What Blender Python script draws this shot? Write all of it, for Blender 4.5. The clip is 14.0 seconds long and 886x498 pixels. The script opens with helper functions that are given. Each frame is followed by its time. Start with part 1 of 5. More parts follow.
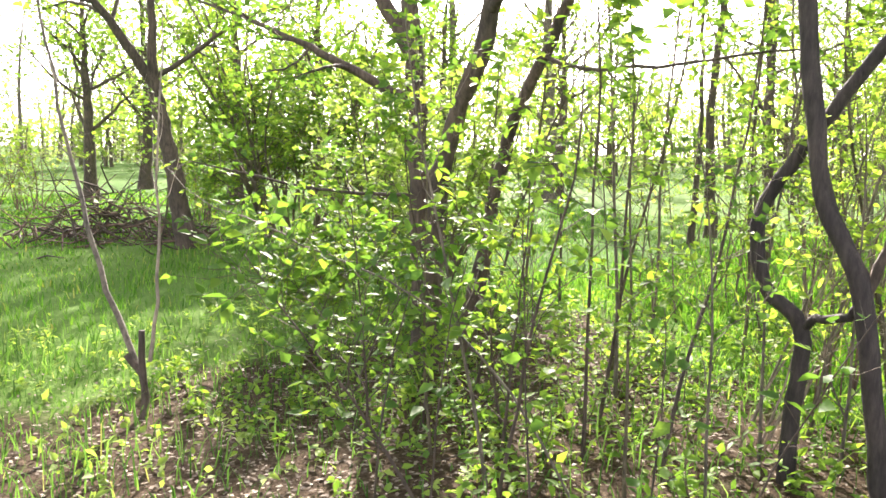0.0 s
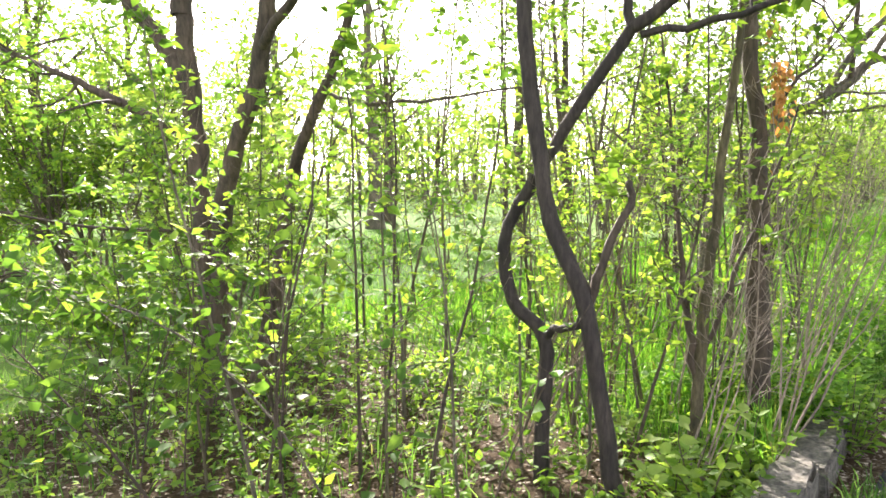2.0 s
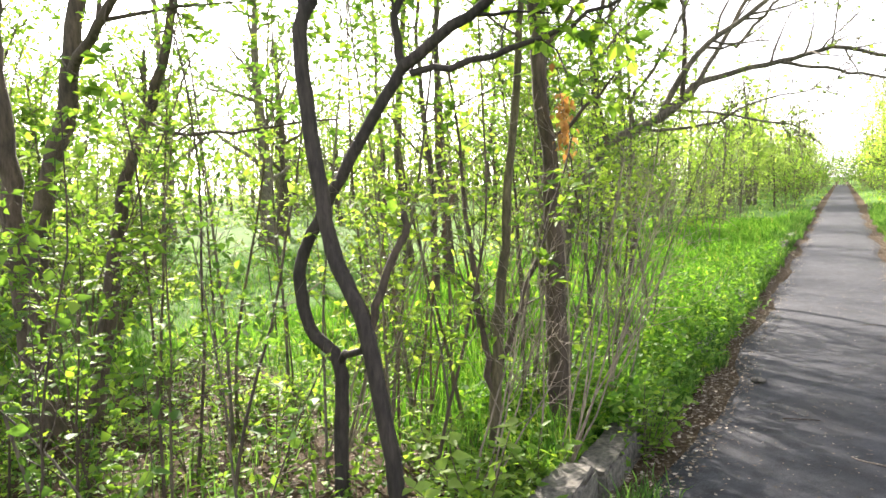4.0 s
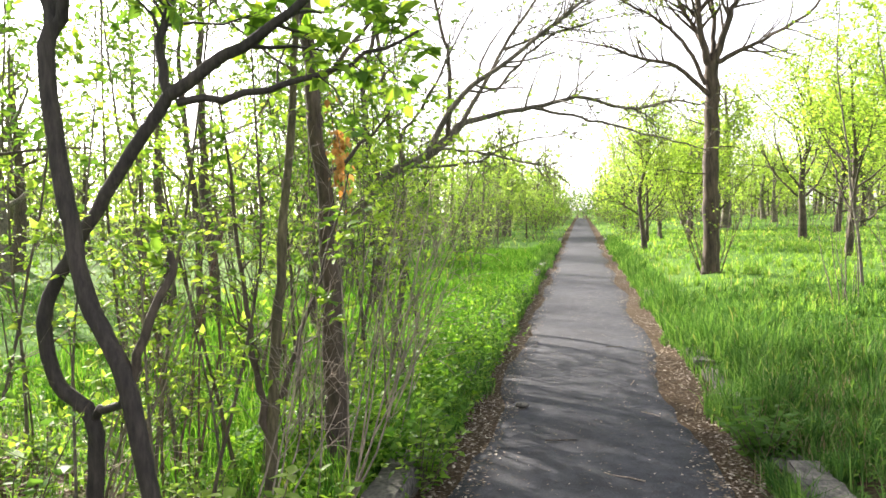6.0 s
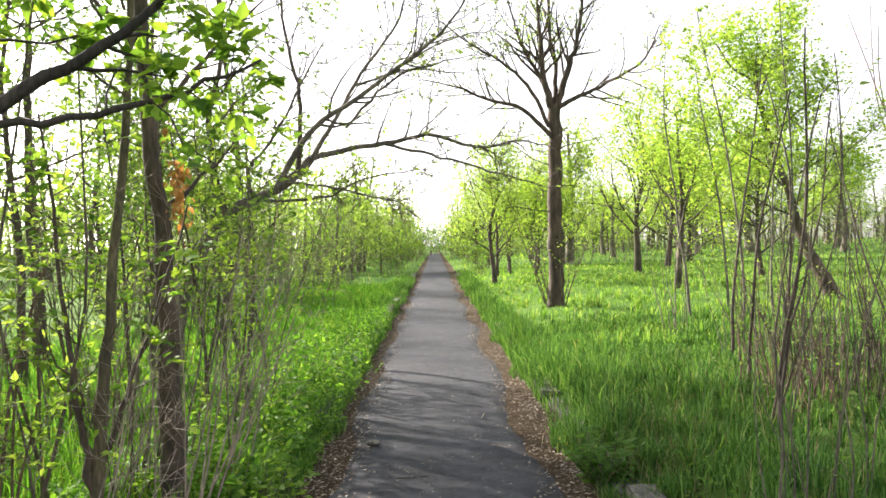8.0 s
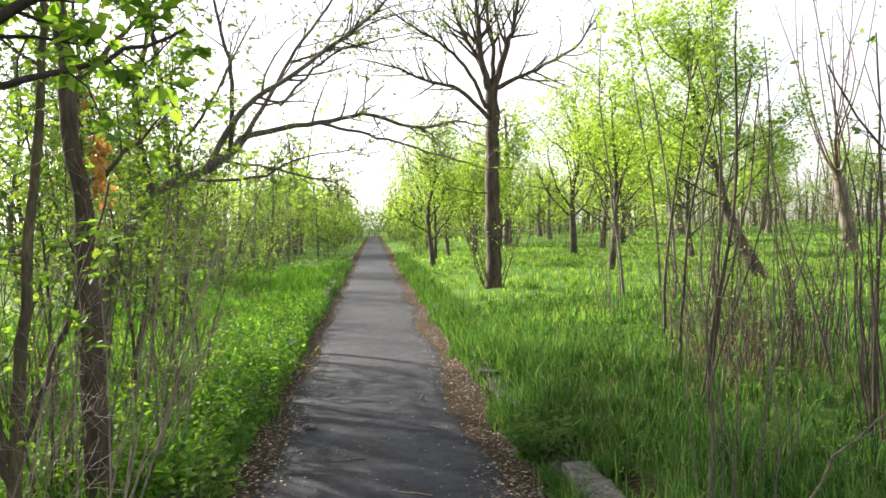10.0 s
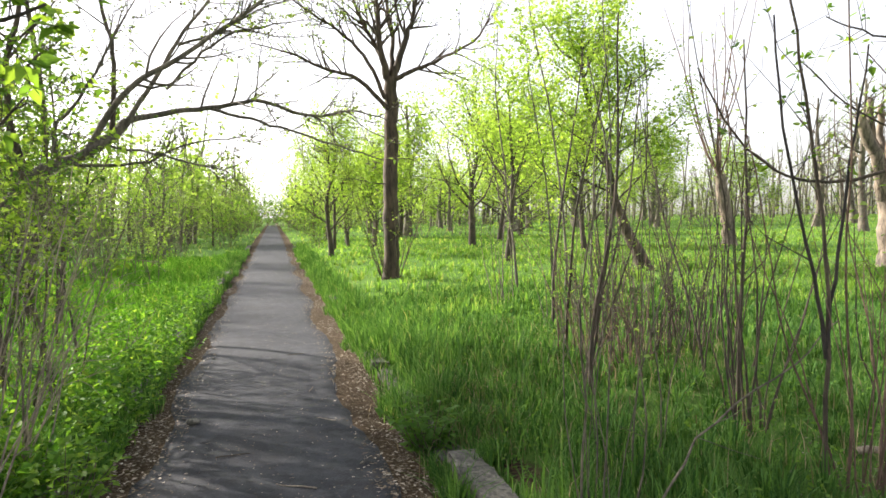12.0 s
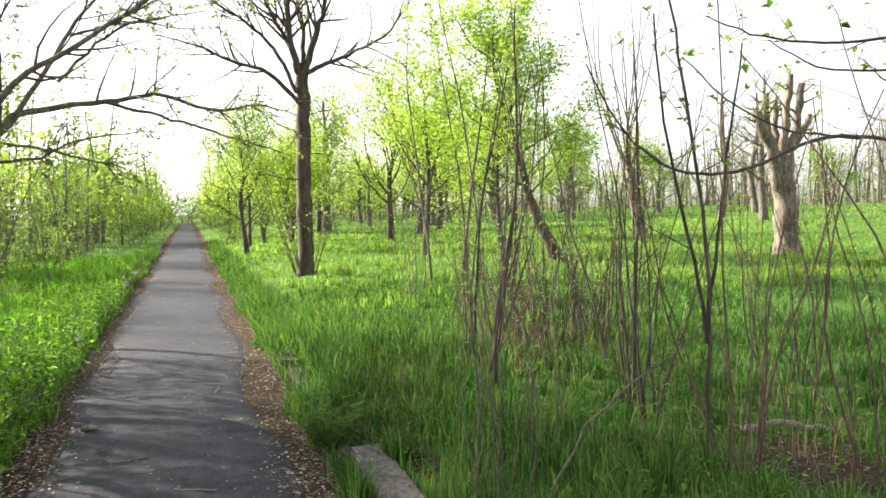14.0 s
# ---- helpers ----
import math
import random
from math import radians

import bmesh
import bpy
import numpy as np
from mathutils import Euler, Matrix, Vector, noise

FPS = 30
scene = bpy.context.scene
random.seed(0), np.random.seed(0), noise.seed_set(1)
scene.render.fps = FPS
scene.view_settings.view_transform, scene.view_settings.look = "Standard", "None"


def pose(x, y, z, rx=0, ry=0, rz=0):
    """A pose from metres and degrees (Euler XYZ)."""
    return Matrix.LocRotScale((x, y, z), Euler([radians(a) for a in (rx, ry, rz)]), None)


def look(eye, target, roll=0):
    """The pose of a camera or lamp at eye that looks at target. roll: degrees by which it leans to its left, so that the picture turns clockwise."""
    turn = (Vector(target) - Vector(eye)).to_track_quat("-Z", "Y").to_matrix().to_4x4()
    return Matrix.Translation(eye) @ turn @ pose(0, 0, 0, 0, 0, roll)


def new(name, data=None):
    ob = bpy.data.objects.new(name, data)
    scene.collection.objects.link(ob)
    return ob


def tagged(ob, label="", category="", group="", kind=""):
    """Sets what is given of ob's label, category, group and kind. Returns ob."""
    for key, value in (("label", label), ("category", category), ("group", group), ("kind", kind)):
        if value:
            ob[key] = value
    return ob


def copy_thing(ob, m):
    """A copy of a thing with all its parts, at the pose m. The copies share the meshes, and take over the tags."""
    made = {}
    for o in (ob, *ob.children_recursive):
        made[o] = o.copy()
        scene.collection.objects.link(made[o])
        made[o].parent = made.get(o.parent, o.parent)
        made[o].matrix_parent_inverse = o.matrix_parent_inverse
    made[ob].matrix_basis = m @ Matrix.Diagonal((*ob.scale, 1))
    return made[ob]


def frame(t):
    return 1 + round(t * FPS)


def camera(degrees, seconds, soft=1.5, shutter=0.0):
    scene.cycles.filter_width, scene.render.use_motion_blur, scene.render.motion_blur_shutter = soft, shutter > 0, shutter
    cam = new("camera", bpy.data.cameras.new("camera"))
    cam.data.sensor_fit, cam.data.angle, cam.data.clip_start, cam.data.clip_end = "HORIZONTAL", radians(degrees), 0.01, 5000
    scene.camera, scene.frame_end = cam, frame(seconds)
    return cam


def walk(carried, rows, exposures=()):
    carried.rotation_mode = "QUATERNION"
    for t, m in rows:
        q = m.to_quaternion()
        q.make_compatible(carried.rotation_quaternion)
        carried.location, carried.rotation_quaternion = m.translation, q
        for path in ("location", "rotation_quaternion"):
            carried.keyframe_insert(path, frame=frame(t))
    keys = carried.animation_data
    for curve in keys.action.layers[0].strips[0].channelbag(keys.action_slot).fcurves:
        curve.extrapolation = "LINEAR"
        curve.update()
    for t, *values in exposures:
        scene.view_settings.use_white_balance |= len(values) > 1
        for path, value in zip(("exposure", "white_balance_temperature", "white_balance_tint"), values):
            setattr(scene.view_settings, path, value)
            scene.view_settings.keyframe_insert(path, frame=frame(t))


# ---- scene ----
cam = camera(60.7, 14.0, soft=1.6)
PATH = [
    (0, (-0.931, 0.475, 1.445), (-2.36, 1.851, 1.187), 1.0),
    (0.5, (-0.913, 0.506, 1.445), (-2.248, 1.974, 1.197), 0.5),
    (1, (-0.895, 0.516, 1.446), (-2.09, 2.104, 1.222), 0.8),
    (1.5, (-0.79, 0.55, 1.451), (-1.924, 2.184, 1.238), 0.1),
    (2, (-0.574, 0.605, 1.473), (-1.694, 2.252, 1.286), -0.5),
    (2.2, (-0.5, 0.628, 1.484), (-1.605, 2.284, 1.301), -0.7),
    (4.3, (0.01, 0.807, 1.566), (-0.851, 2.605, 1.404), -1.4),
    (4.5, (0.007, 0.812, 1.57), (-0.791, 2.639, 1.409), -1.0),
    (5, (-0.021, 0.822, 1.574), (-0.664, 2.71, 1.426), -1.5),
    (5.5, (-0.046, 0.826, 1.584), (-0.552, 2.756, 1.459), -1.1),
    (6, (-0.064, 0.838, 1.594), (-0.424, 2.802, 1.494), -1.1),
    (6.5, (-0.054, 0.845, 1.594), (-0.286, 2.831, 1.523), -0.7),
    (7, (-0.046, 0.866, 1.597), (-0.158, 2.862, 1.547), -1.0),
    (7.5, (-0.041, 0.889, 1.596), (-0.081, 2.888, 1.564), -0.8),
    (8, (-0.035, 0.886, 1.589), (-0.014, 2.886, 1.576), -1.0),
    (10.5, (-0.013, 0.948, 1.574), (0.221, 2.933, 1.502), -0.8),
    (11, (0.008, 0.945, 1.574), (0.308, 2.921, 1.497), -0.6),
    (11.5, (0.033, 0.933, 1.577), (0.403, 2.897, 1.494), -0.5),
    (12, (0.059, 0.929, 1.575), (0.497, 2.878, 1.486), -0.3),
    (12.5, (0.097, 0.922, 1.572), (0.597, 2.856, 1.477), -0.7),
    (13, (0.129, 0.914, 1.566), (0.682, 2.833, 1.465), -0.7),
    (13.5, (0.155, 0.897, 1.566), (0.745, 2.806, 1.463), -0.5),
    (14, (0.182, 0.889, 1.575), (0.818, 2.783, 1.469), -1.0),
]
walk(cam, [(t, look(eye, target, roll)) for t, eye, target, roll in PATH],
     exposures=[(0.0, 2.46, 6500, 23), (2.2, 2.44, 6500, 19), (4.5, 2.14, 6500, 17), (6.5, 1.96, 6500, 16), (8.0, 1.74, 6500, 15.5), (10.5, 1.50, 6500, 14.5), (12.5, 1.60, 6500, 14.5), (14.0, 1.70, 6500, 14.5)])

# ---- world and sun ----
SUN_AZ, SUN_EL = 46.0, 26.5        # degrees left of the path's line, degrees above the horizon
world = bpy.data.worlds.new("sky")
scene.world = world
world.use_nodes = True
wn = world.node_tree.nodes
sky = wn.new("ShaderNodeTexSky")
sky.sky_type, sky.sun_disc = "NISHITA", False
sky.sun_elevation, sky.sun_rotation = radians(SUN_EL), radians(-SUN_AZ)
sky.dust_density, sky.air_density = 1.5, 1.0
wn["Background"].inputs["Strength"].default_value = 0.11
haze = wn.new("ShaderNodeHueSaturation")      # thin bright cloud over the whole sky
haze.inputs["Saturation"].default_value = 0.22
world.node_tree.links.new(sky.outputs[0], haze.inputs["Color"])
world.node_tree.links.new(haze.outputs[0], wn["Background"].inputs["Color"])
sun = new("sun", bpy.data.lights.new("sun", "SUN"))
sun.data.energy, sun.data.angle, sun.data.color = 5.0, radians(1.0), (1.0, 0.93, 0.80)
_az, _el = radians(SUN_AZ), radians(SUN_EL)
SUN_DIR = Vector((-math.sin(_az) * math.cos(_el), math.cos(_az) * math.cos(_el), math.sin(_el)))
sun.rotation_mode = "QUATERNION"
sun.rotation_quaternion = SUN_DIR.to_track_quat("Z", "Y")

# ---- materials ----


def material(name):
    m = bpy.data.materials.new(name)
    m.use_nodes = True
    nt = m.node_tree
    return m, nt, nt.nodes["Principled BSDF"]


def node(nt, kind, **values):
    n = nt.nodes.new(kind)
    for key, value in values.items():
        n.inputs[key].default_value = value
    return n


def ramp(nt, source, stops):
    r = nt.nodes.new("ShaderNodeValToRGB")
    els = r.color_ramp.elements
    while len(els) < len(stops):
        els.new(0.5)
    for e, (p, c) in zip(els, stops):
        e.position, e.color = p, (*c, 1)
    nt.links.new(source, r.inputs[0])
    return r.outputs[0]


def leaf_material(name, stops, glow, mix=0.45, rough=0.58, gloss=0.12):
    """Thin leaf: varies leaf by leaf, lets light through."""
    m, nt, b = material(name)
    geo = nt.nodes.new("ShaderNodeNewGeometry")
    col = ramp(nt, geo.outputs["Random Per Island"], stops)
    tex = nt.nodes.new("ShaderNodeTexCoord")
    nz = node(nt, "ShaderNodeTexNoise", Scale=1.3, Detail=3.0)
    nt.links.new(tex.outputs["Object"], nz.inputs["Vector"])
    hue = node(nt, "ShaderNodeHueSaturation")
    mr = node(nt, "ShaderNodeMapRange")
    mr.inputs["To Min"].default_value, mr.inputs["To Max"].default_value = 0.6, 1.4
    nt.links.new(nz.outputs["Fac"], mr.inputs["Value"])
    nt.links.new(mr.outputs[0], hue.inputs["Value"])
    nt.links.new(col, hue.inputs["Color"])
    nt.links.new(hue.outputs[0], b.inputs["Base Color"])
    b.inputs["Roughness"].default_value = rough
    b.inputs["Specular IOR Level"].default_value = gloss
    tr = nt.nodes.new("ShaderNodeBsdfTranslucent")
    mul = nt.nodes.new("ShaderNodeMix")
    mul.data_type, mul.blend_type = "RGBA", "MULTIPLY"
    mul.inputs[0].default_value = 1.0
    nt.links.new(hue.outputs[0], mul.inputs[6])
    mul.inputs[7].default_value = (*glow, 1)
    nt.links.new(mul.outputs[2], tr.inputs["Color"])
    mx = nt.nodes.new("ShaderNodeMixShader")
    mx.inputs[0].default_value = mix
    nt.links.new(b.outputs[0], mx.inputs[1])
    nt.links.new(tr.outputs[0], mx.inputs[2])
    nt.links.new(mx.outputs[0], nt.nodes["Material Output"].inputs["Surface"])
    return m


def bark_material(name, dark, light, scale=14.0, moss=None):
    m, nt, b = material(name)
    tex = nt.nodes.new("ShaderNodeTexCoord")
    mp = node(nt, "ShaderNodeMapping")
    mp.inputs["Scale"].default_value = (1.0, 1.0, 0.22)
    nt.links.new(tex.outputs["Object"], mp.inputs["Vector"])
    fine = node(nt, "ShaderNodeTexNoise", Scale=scale * 4, Detail=6.0, Roughness=0.65)
    big = node(nt, "ShaderNodeTexNoise", Scale=scale * 0.35, Detail=3.0)
    nt.links.new(mp.outputs[0], fine.inputs["Vector"])
    nt.links.new(tex.outputs["Object"], big.inputs["Vector"])
    col = ramp(nt, fine.outputs["Fac"], [(0.33, dark), (0.68, light)])
    tint = ramp(nt, big.outputs["Fac"], [(0.35, (0.65, 0.65, 0.65)), (0.65, moss or (1.25, 1.2, 1.15))])
    mul = nt.nodes.new("ShaderNodeMix")
    mul.data_type, mul.blend_type = "RGBA", "MULTIPLY"
    mul.inputs[0].default_value = 1.0
    nt.links.new(col, mul.inputs[6])
    nt.links.new(tint, mul.inputs[7])
    nt.links.new(mul.outputs[2], b.inputs["Base Color"])
    b.inputs["Roughness"].default_value = 0.85
    bump = node(nt, "ShaderNodeBump", Strength=0.8, Distance=0.012)
    nt.links.new(fine.outputs["Fac"], bump.inputs["Height"])
    nt.links.new(bump.outputs[0], b.inputs["Normal"])
    return m


def stone_material(name, dark, light, scale, bump_d=0.004, rough=0.9, patches=None):
    m, nt, b = material(name)
    tex = nt.nodes.new("ShaderNodeTexCoord")
    fine = node(nt, "ShaderNodeTexNoise", Scale=scale, Detail=8.0, Roughness=0.7)
    big = node(nt, "ShaderNodeTexNoise", Scale=patches or scale * 0.03, Detail=5.0, Roughness=0.6)
    nt.links.new(tex.outputs["Object"], fine.inputs["Vector"])
    nt.links.new(tex.outputs["Object"], big.inputs["Vector"])
    col = ramp(nt, fine.outputs["Fac"], [(0.32, dark), (0.7, light)])
    tint = ramp(nt, big.outputs["Fac"], [(0.32, (0.62, 0.62, 0.64)), (0.66, (1.35, 1.33, 1.28))])
    mul = nt.nodes.new("ShaderNodeMix")
    mul.data_type, mul.blend_type = "RGBA", "MULTIPLY"
    mul.inputs[0].default_value = 1.0
    nt.links.new(col, mul.inputs[6])
    nt.links.new(tint, mul.inputs[7])
    nt.links.new(mul.outputs[2], b.inputs["Base Color"])
    mid = node(nt, "ShaderNodeTexNoise", Scale=(patches or scale * 0.03) * 7, Detail=4.0, Roughness=0.7)
    nt.links.new(tex.outputs["Object"], mid.inputs["Vector"])
    spots = ramp(nt, mid.outputs["Fac"], [(0.36, (0.6, 0.6, 0.62)), (0.5, (1.0, 1.0, 1.0)), (0.7, (1.6, 1.55, 1.45))])
    mul2 = nt.nodes.new("ShaderNodeMix")
    mul2.data_type, mul2.blend_type = "RGBA", "MULTIPLY"
    mul2.inputs[0].default_value = 1.0
    nt.links.new(mul.outputs[2], mul2.inputs[6])
    nt.links.new(spots, mul2.inputs[7])
    nt.links.new(mul2.outputs[2], b.inputs["Base Color"])
    b.inputs["Roughness"].default_value = rough
    b.inputs["Specular IOR Level"].default_value = 0.3
    bump = node(nt, "ShaderNodeBump", Strength=0.7, Distance=bump_d)
    nt.links.new(fine.outputs["Fac"], bump.inputs["Height"])
    nt.links.new(bump.outputs[0], b.inputs["Normal"])
    return m


def scatter_material(name, stops, rough=0.8):
    m, nt, b = material(name)
    geo = nt.nodes.new("ShaderNodeNewGeometry")
    col = ramp(nt, geo.outputs["Random Per Island"], stops)
    nt.links.new(col, b.inputs["Base Color"])
    b.inputs["Roughness"].default_value = rough
    b.inputs["Specular IOR Level"].default_value = 0.15
    return m


def ground_material():
    """Grassy soil; the 'litter' attribute says where bare leaf mould lies."""
    m, nt, b = material("ground")
    tex = nt.nodes.new("ShaderNodeTexCoord")
    fine = node(nt, "ShaderNodeTexNoise", Scale=38.0, Detail=8.0, Roughness=0.7)
    mid = node(nt, "ShaderNodeTexNoise", Scale=1.6, Detail=5.0)
    wide = node(nt, "ShaderNodeTexNoise", Scale=0.16, Detail=4.0)
    for n in (fine, mid, wide):
        nt.links.new(tex.outputs["Object"], n.inputs["Vector"])
    soil = ramp(nt, fine.outputs["Fac"], [(0.3, (0.03, 0.021, 0.013)), (0.55, (0.085, 0.062, 0.04)), (0.75, (0.22, 0.165, 0.11))])
    grass = ramp(nt, fine.outputs["Fac"], [(0.3, (0.045, 0.105, 0.022)), (0.7, (0.125, 0.225, 0.055))])
    far = ramp(nt, wide.outputs["Fac"], [(0.35, (0.75, 0.85, 0.7)), (0.68, (1.35, 1.2, 1.1))])
    mul = nt.nodes.new("ShaderNodeMix")
    mul.data_type, mul.blend_type = "RGBA", "MULTIPLY"
    mul.inputs[0].default_value = 1.0
    nt.links.new(grass, mul.inputs[6])
    nt.links.new(far, mul.inputs[7])
    att = nt.nodes.new("ShaderNodeAttribute")
    att.attribute_name = "litter"
    add = nt.nodes.new("ShaderNodeMath")
    add.operation = "ADD"
    off = node(nt, "ShaderNodeMapRange")
    off.inputs["To Min"].default_value, off.inputs["To Max"].default_value = -0.55, 0.55
    nt.links.new(mid.outputs["Fac"], off.inputs["Value"])
    nt.links.new(att.outputs["Fac"], add.inputs[0])
    nt.links.new(off.outputs[0], add.inputs[1])
    edge = node(nt, "ShaderNodeMapRange")
    edge.inputs["From Min"].default_value, edge.inputs["From Max"].default_value = 0.35, 0.6
    nt.links.new(add.outputs[0], edge.inputs["Value"])
    mix = nt.nodes.new("ShaderNodeMix")
    mix.data_type = "RGBA"
    nt.links.new(edge.outputs[0], mix.inputs[0])
    nt.links.new(mul.outputs[2], mix.inputs[6])
    nt.links.new(soil, mix.inputs[7])
    nt.links.new(mix.outputs[2], b.inputs["Base Color"])
    b.inputs["Roughness"].default_value = 0.95
    b.inputs["Specular IOR Level"].default_value = 0.05
    bump = node(nt, "ShaderNodeBump", Strength=0.8, Distance=0.03)
    nt.links.new(fine.outputs["Fac"], bump.inputs["Height"])
    nt.links.new(bump.outputs[0], b.inputs["Normal"])
    return m


GROUND = ground_material()
ASPHALT = stone_material("asphalt", (0.009, 0.0102, 0.0142), (0.043, 0.0475, 0.060), 95.0, 0.006, 0.8, 1.4)
CONCRETE = stone_material("concrete", (0.06, 0.058, 0.05), (0.19, 0.182, 0.165), 40.0, 0.006, 0.92, 3.0)
YELLOW = (1.8, 1.7, 0.75)
LEAF = leaf_material("leaf_fresh", [(0.0, (0.07, 0.15, 0.03)), (0.5, (0.13, 0.25, 0.045)), (1.0, (0.24, 0.36, 0.06))], YELLOW)
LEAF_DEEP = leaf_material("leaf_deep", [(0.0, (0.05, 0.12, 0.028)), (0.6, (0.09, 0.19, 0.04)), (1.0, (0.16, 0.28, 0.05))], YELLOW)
LEAF_PALE = leaf_material("leaf_spring", [(0.0, (0.14, 0.215, 0.05)), (0.5, (0.225, 0.325, 0.08)), (1.0, (0.31, 0.40, 0.12))], (1.6, 1.7, 0.75))
LEAF_BRIGHT = leaf_material("leaf_sunlit_crown", [(0.0, (0.13, 0.23, 0.045)), (0.5, (0.21, 0.33, 0.065)), (1.0, (0.29, 0.40, 0.09))], (1.9, 1.8, 0.85), 0.58)
# Far budding woods; the haze of distance is put into this grey-green.
LEAF_HAZE = leaf_material("leaf_hazy_woods", [(0.0, (0.10, 0.14, 0.055)), (0.5, (0.17, 0.22, 0.085)), (1.0, (0.25, 0.29, 0.13))], (1.4, 1.45, 0.85), 0.4)
LEAF_WEED = leaf_material("leaf_weed", [(0.0, (0.05, 0.125, 0.022)), (0.55, (0.105, 0.23, 0.036)), (1.0, (0.20, 0.35, 0.05))], (1.6, 1.75, 0.6), 0.42)
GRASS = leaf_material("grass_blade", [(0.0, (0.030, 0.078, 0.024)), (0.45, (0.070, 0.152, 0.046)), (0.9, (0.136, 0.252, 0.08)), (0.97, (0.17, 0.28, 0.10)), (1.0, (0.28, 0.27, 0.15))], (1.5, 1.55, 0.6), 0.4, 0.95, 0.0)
DRY_LEAF = leaf_material("dry_leaf", [(0.0, (0.35, 0.18, 0.06)), (1.0, (0.60, 0.38, 0.15))], (1.3, 1.0, 0.6))
LITTER = scatter_material("leaf_litter", [(0.0, (0.06, 0.045, 0.03)), (0.4, (0.14, 0.112, 0.082)), (0.8, (0.28, 0.232, 0.175)), (1.0, (0.50, 0.45, 0.37))])
BARK_DARK = bark_material("bark_dark", (0.020, 0.017, 0.016), (0.068, 0.056, 0.05), 12.0)
BARK_BROWN = bark_material("bark_brown", (0.036, 0.028, 0.020), (0.118, 0.092, 0.068), 10.0)
BARK_GREY = bark_material("bark_grey", (0.06, 0.054, 0.04), (0.21, 0.185, 0.14), 12.0)
BARK_GREEN = bark_material("bark_green", (0.05, 0.044, 0.026), (0.16, 0.138, 0.08), 16.0)
BARK_RED = bark_material("bark_red", (0.075, 0.045, 0.034), (0.22, 0.145, 0.108), 16.0)
BARK_POLLARD = bark_material("bark_furrowed", (0.055, 0.042, 0.033), (0.30, 0.245, 0.19), 5.0)
BARK_ROUGH = bark_material("bark_rough", (0.022, 0.016, 0.011), (0.125, 0.09, 0.062), 4.0)
BUD = leaf_material("bud", [(0.0, (0.06, 0.05, 0.03)), (0.6, (0.12, 0.11, 0.05)), (1.0, (0.22, 0.27, 0.07))], (1.3, 1.3, 0.7), 0.3)
# Paler short meadow grass; part of its brightness stands for sunlight on the meadow.
MEADOW_LIT = leaf_material("meadow_grass_lit", [(0.0, (0.07, 0.16, 0.034)), (0.45, (0.172, 0.29, 0.07)), (0.9, (0.25, 0.375, 0.105)), (1.0, (0.40, 0.36, 0.19))], (1.6, 1.7, 0.65), 0.4, 0.95, 0.0)
LAWN = leaf_material("lawn_grass", [(0.0, (0.035, 0.115, 0.02)), (0.45, (0.10, 0.217, 0.042)), (0.9, (0.185, 0.325, 0.068)), (1.0, (0.30, 0.27, 0.12))], (1.4, 1.6, 0.55), 0.4, 0.95, 0.0)
DRY_GRASS = leaf_material("dry_grass", [(0.0, (0.16, 0.12, 0.07)), (0.6, (0.32, 0.26, 0.16)), (1.0, (0.45, 0.38, 0.25))], (1.2, 1.1, 0.8), 0.3, 0.9, 0.05)
TWIG_DRY = bark_material("twig_dry", (0.16, 0.13, 0.10), (0.42, 0.36, 0.29), 20.0)
CUT_WOOD = bark_material("cut_wood", (0.35, 0.24, 0.14), (0.55, 0.42, 0.28), 20.0)

# ---- helpers for building ----


def np_mesh(name, verts, quads=None, tris=None):
    """A mesh from arrays of places, four-cornered and three-cornered faces."""
    me = bpy.data.meshes.new(name)
    quads = np.zeros((0, 4), int) if quads is None else np.asarray(quads, int).reshape(-1, 4)
    tris = np.zeros((0, 3), int) if tris is None else np.asarray(tris, int).reshape(-1, 3)
    loops = np.concatenate([quads.ravel(), tris.ravel()]).astype(np.int32)
    starts = np.concatenate([np.arange(len(quads)) * 4, len(quads) * 4 + np.arange(len(tris)) * 3]).astype(np.int32)
    me.vertices.add(len(verts))
    me.vertices.foreach_set("co", np.asarray(verts, np.float32).ravel())
    me.loops.add(len(loops))
    me.loops.foreach_set("vertex_index", loops)
    me.polygons.add(len(starts))
    me.polygons.foreach_set("loop_start", starts)
    me.update(calc_edges=True)
    return me


def mesh_object(name, me, mat, parent=None, label="", smooth=True):
    me.materials.append(mat)
    if smooth:
        me.polygons.foreach_set("use_smooth", np.ones(len(me.polygons), bool))
    ob = new(name, me)
    if parent:
        ob.parent = parent
    if label:
        ob["label"] = label
    return ob


def root(name, place, label, category, group="", kind=""):
    """The Empty at a thing's base; its parts are built in its own space."""
    ob = new(name)
    ob.location = place
    ob.empty_display_size = 0.1
    return tagged(ob, label, category, group, kind)


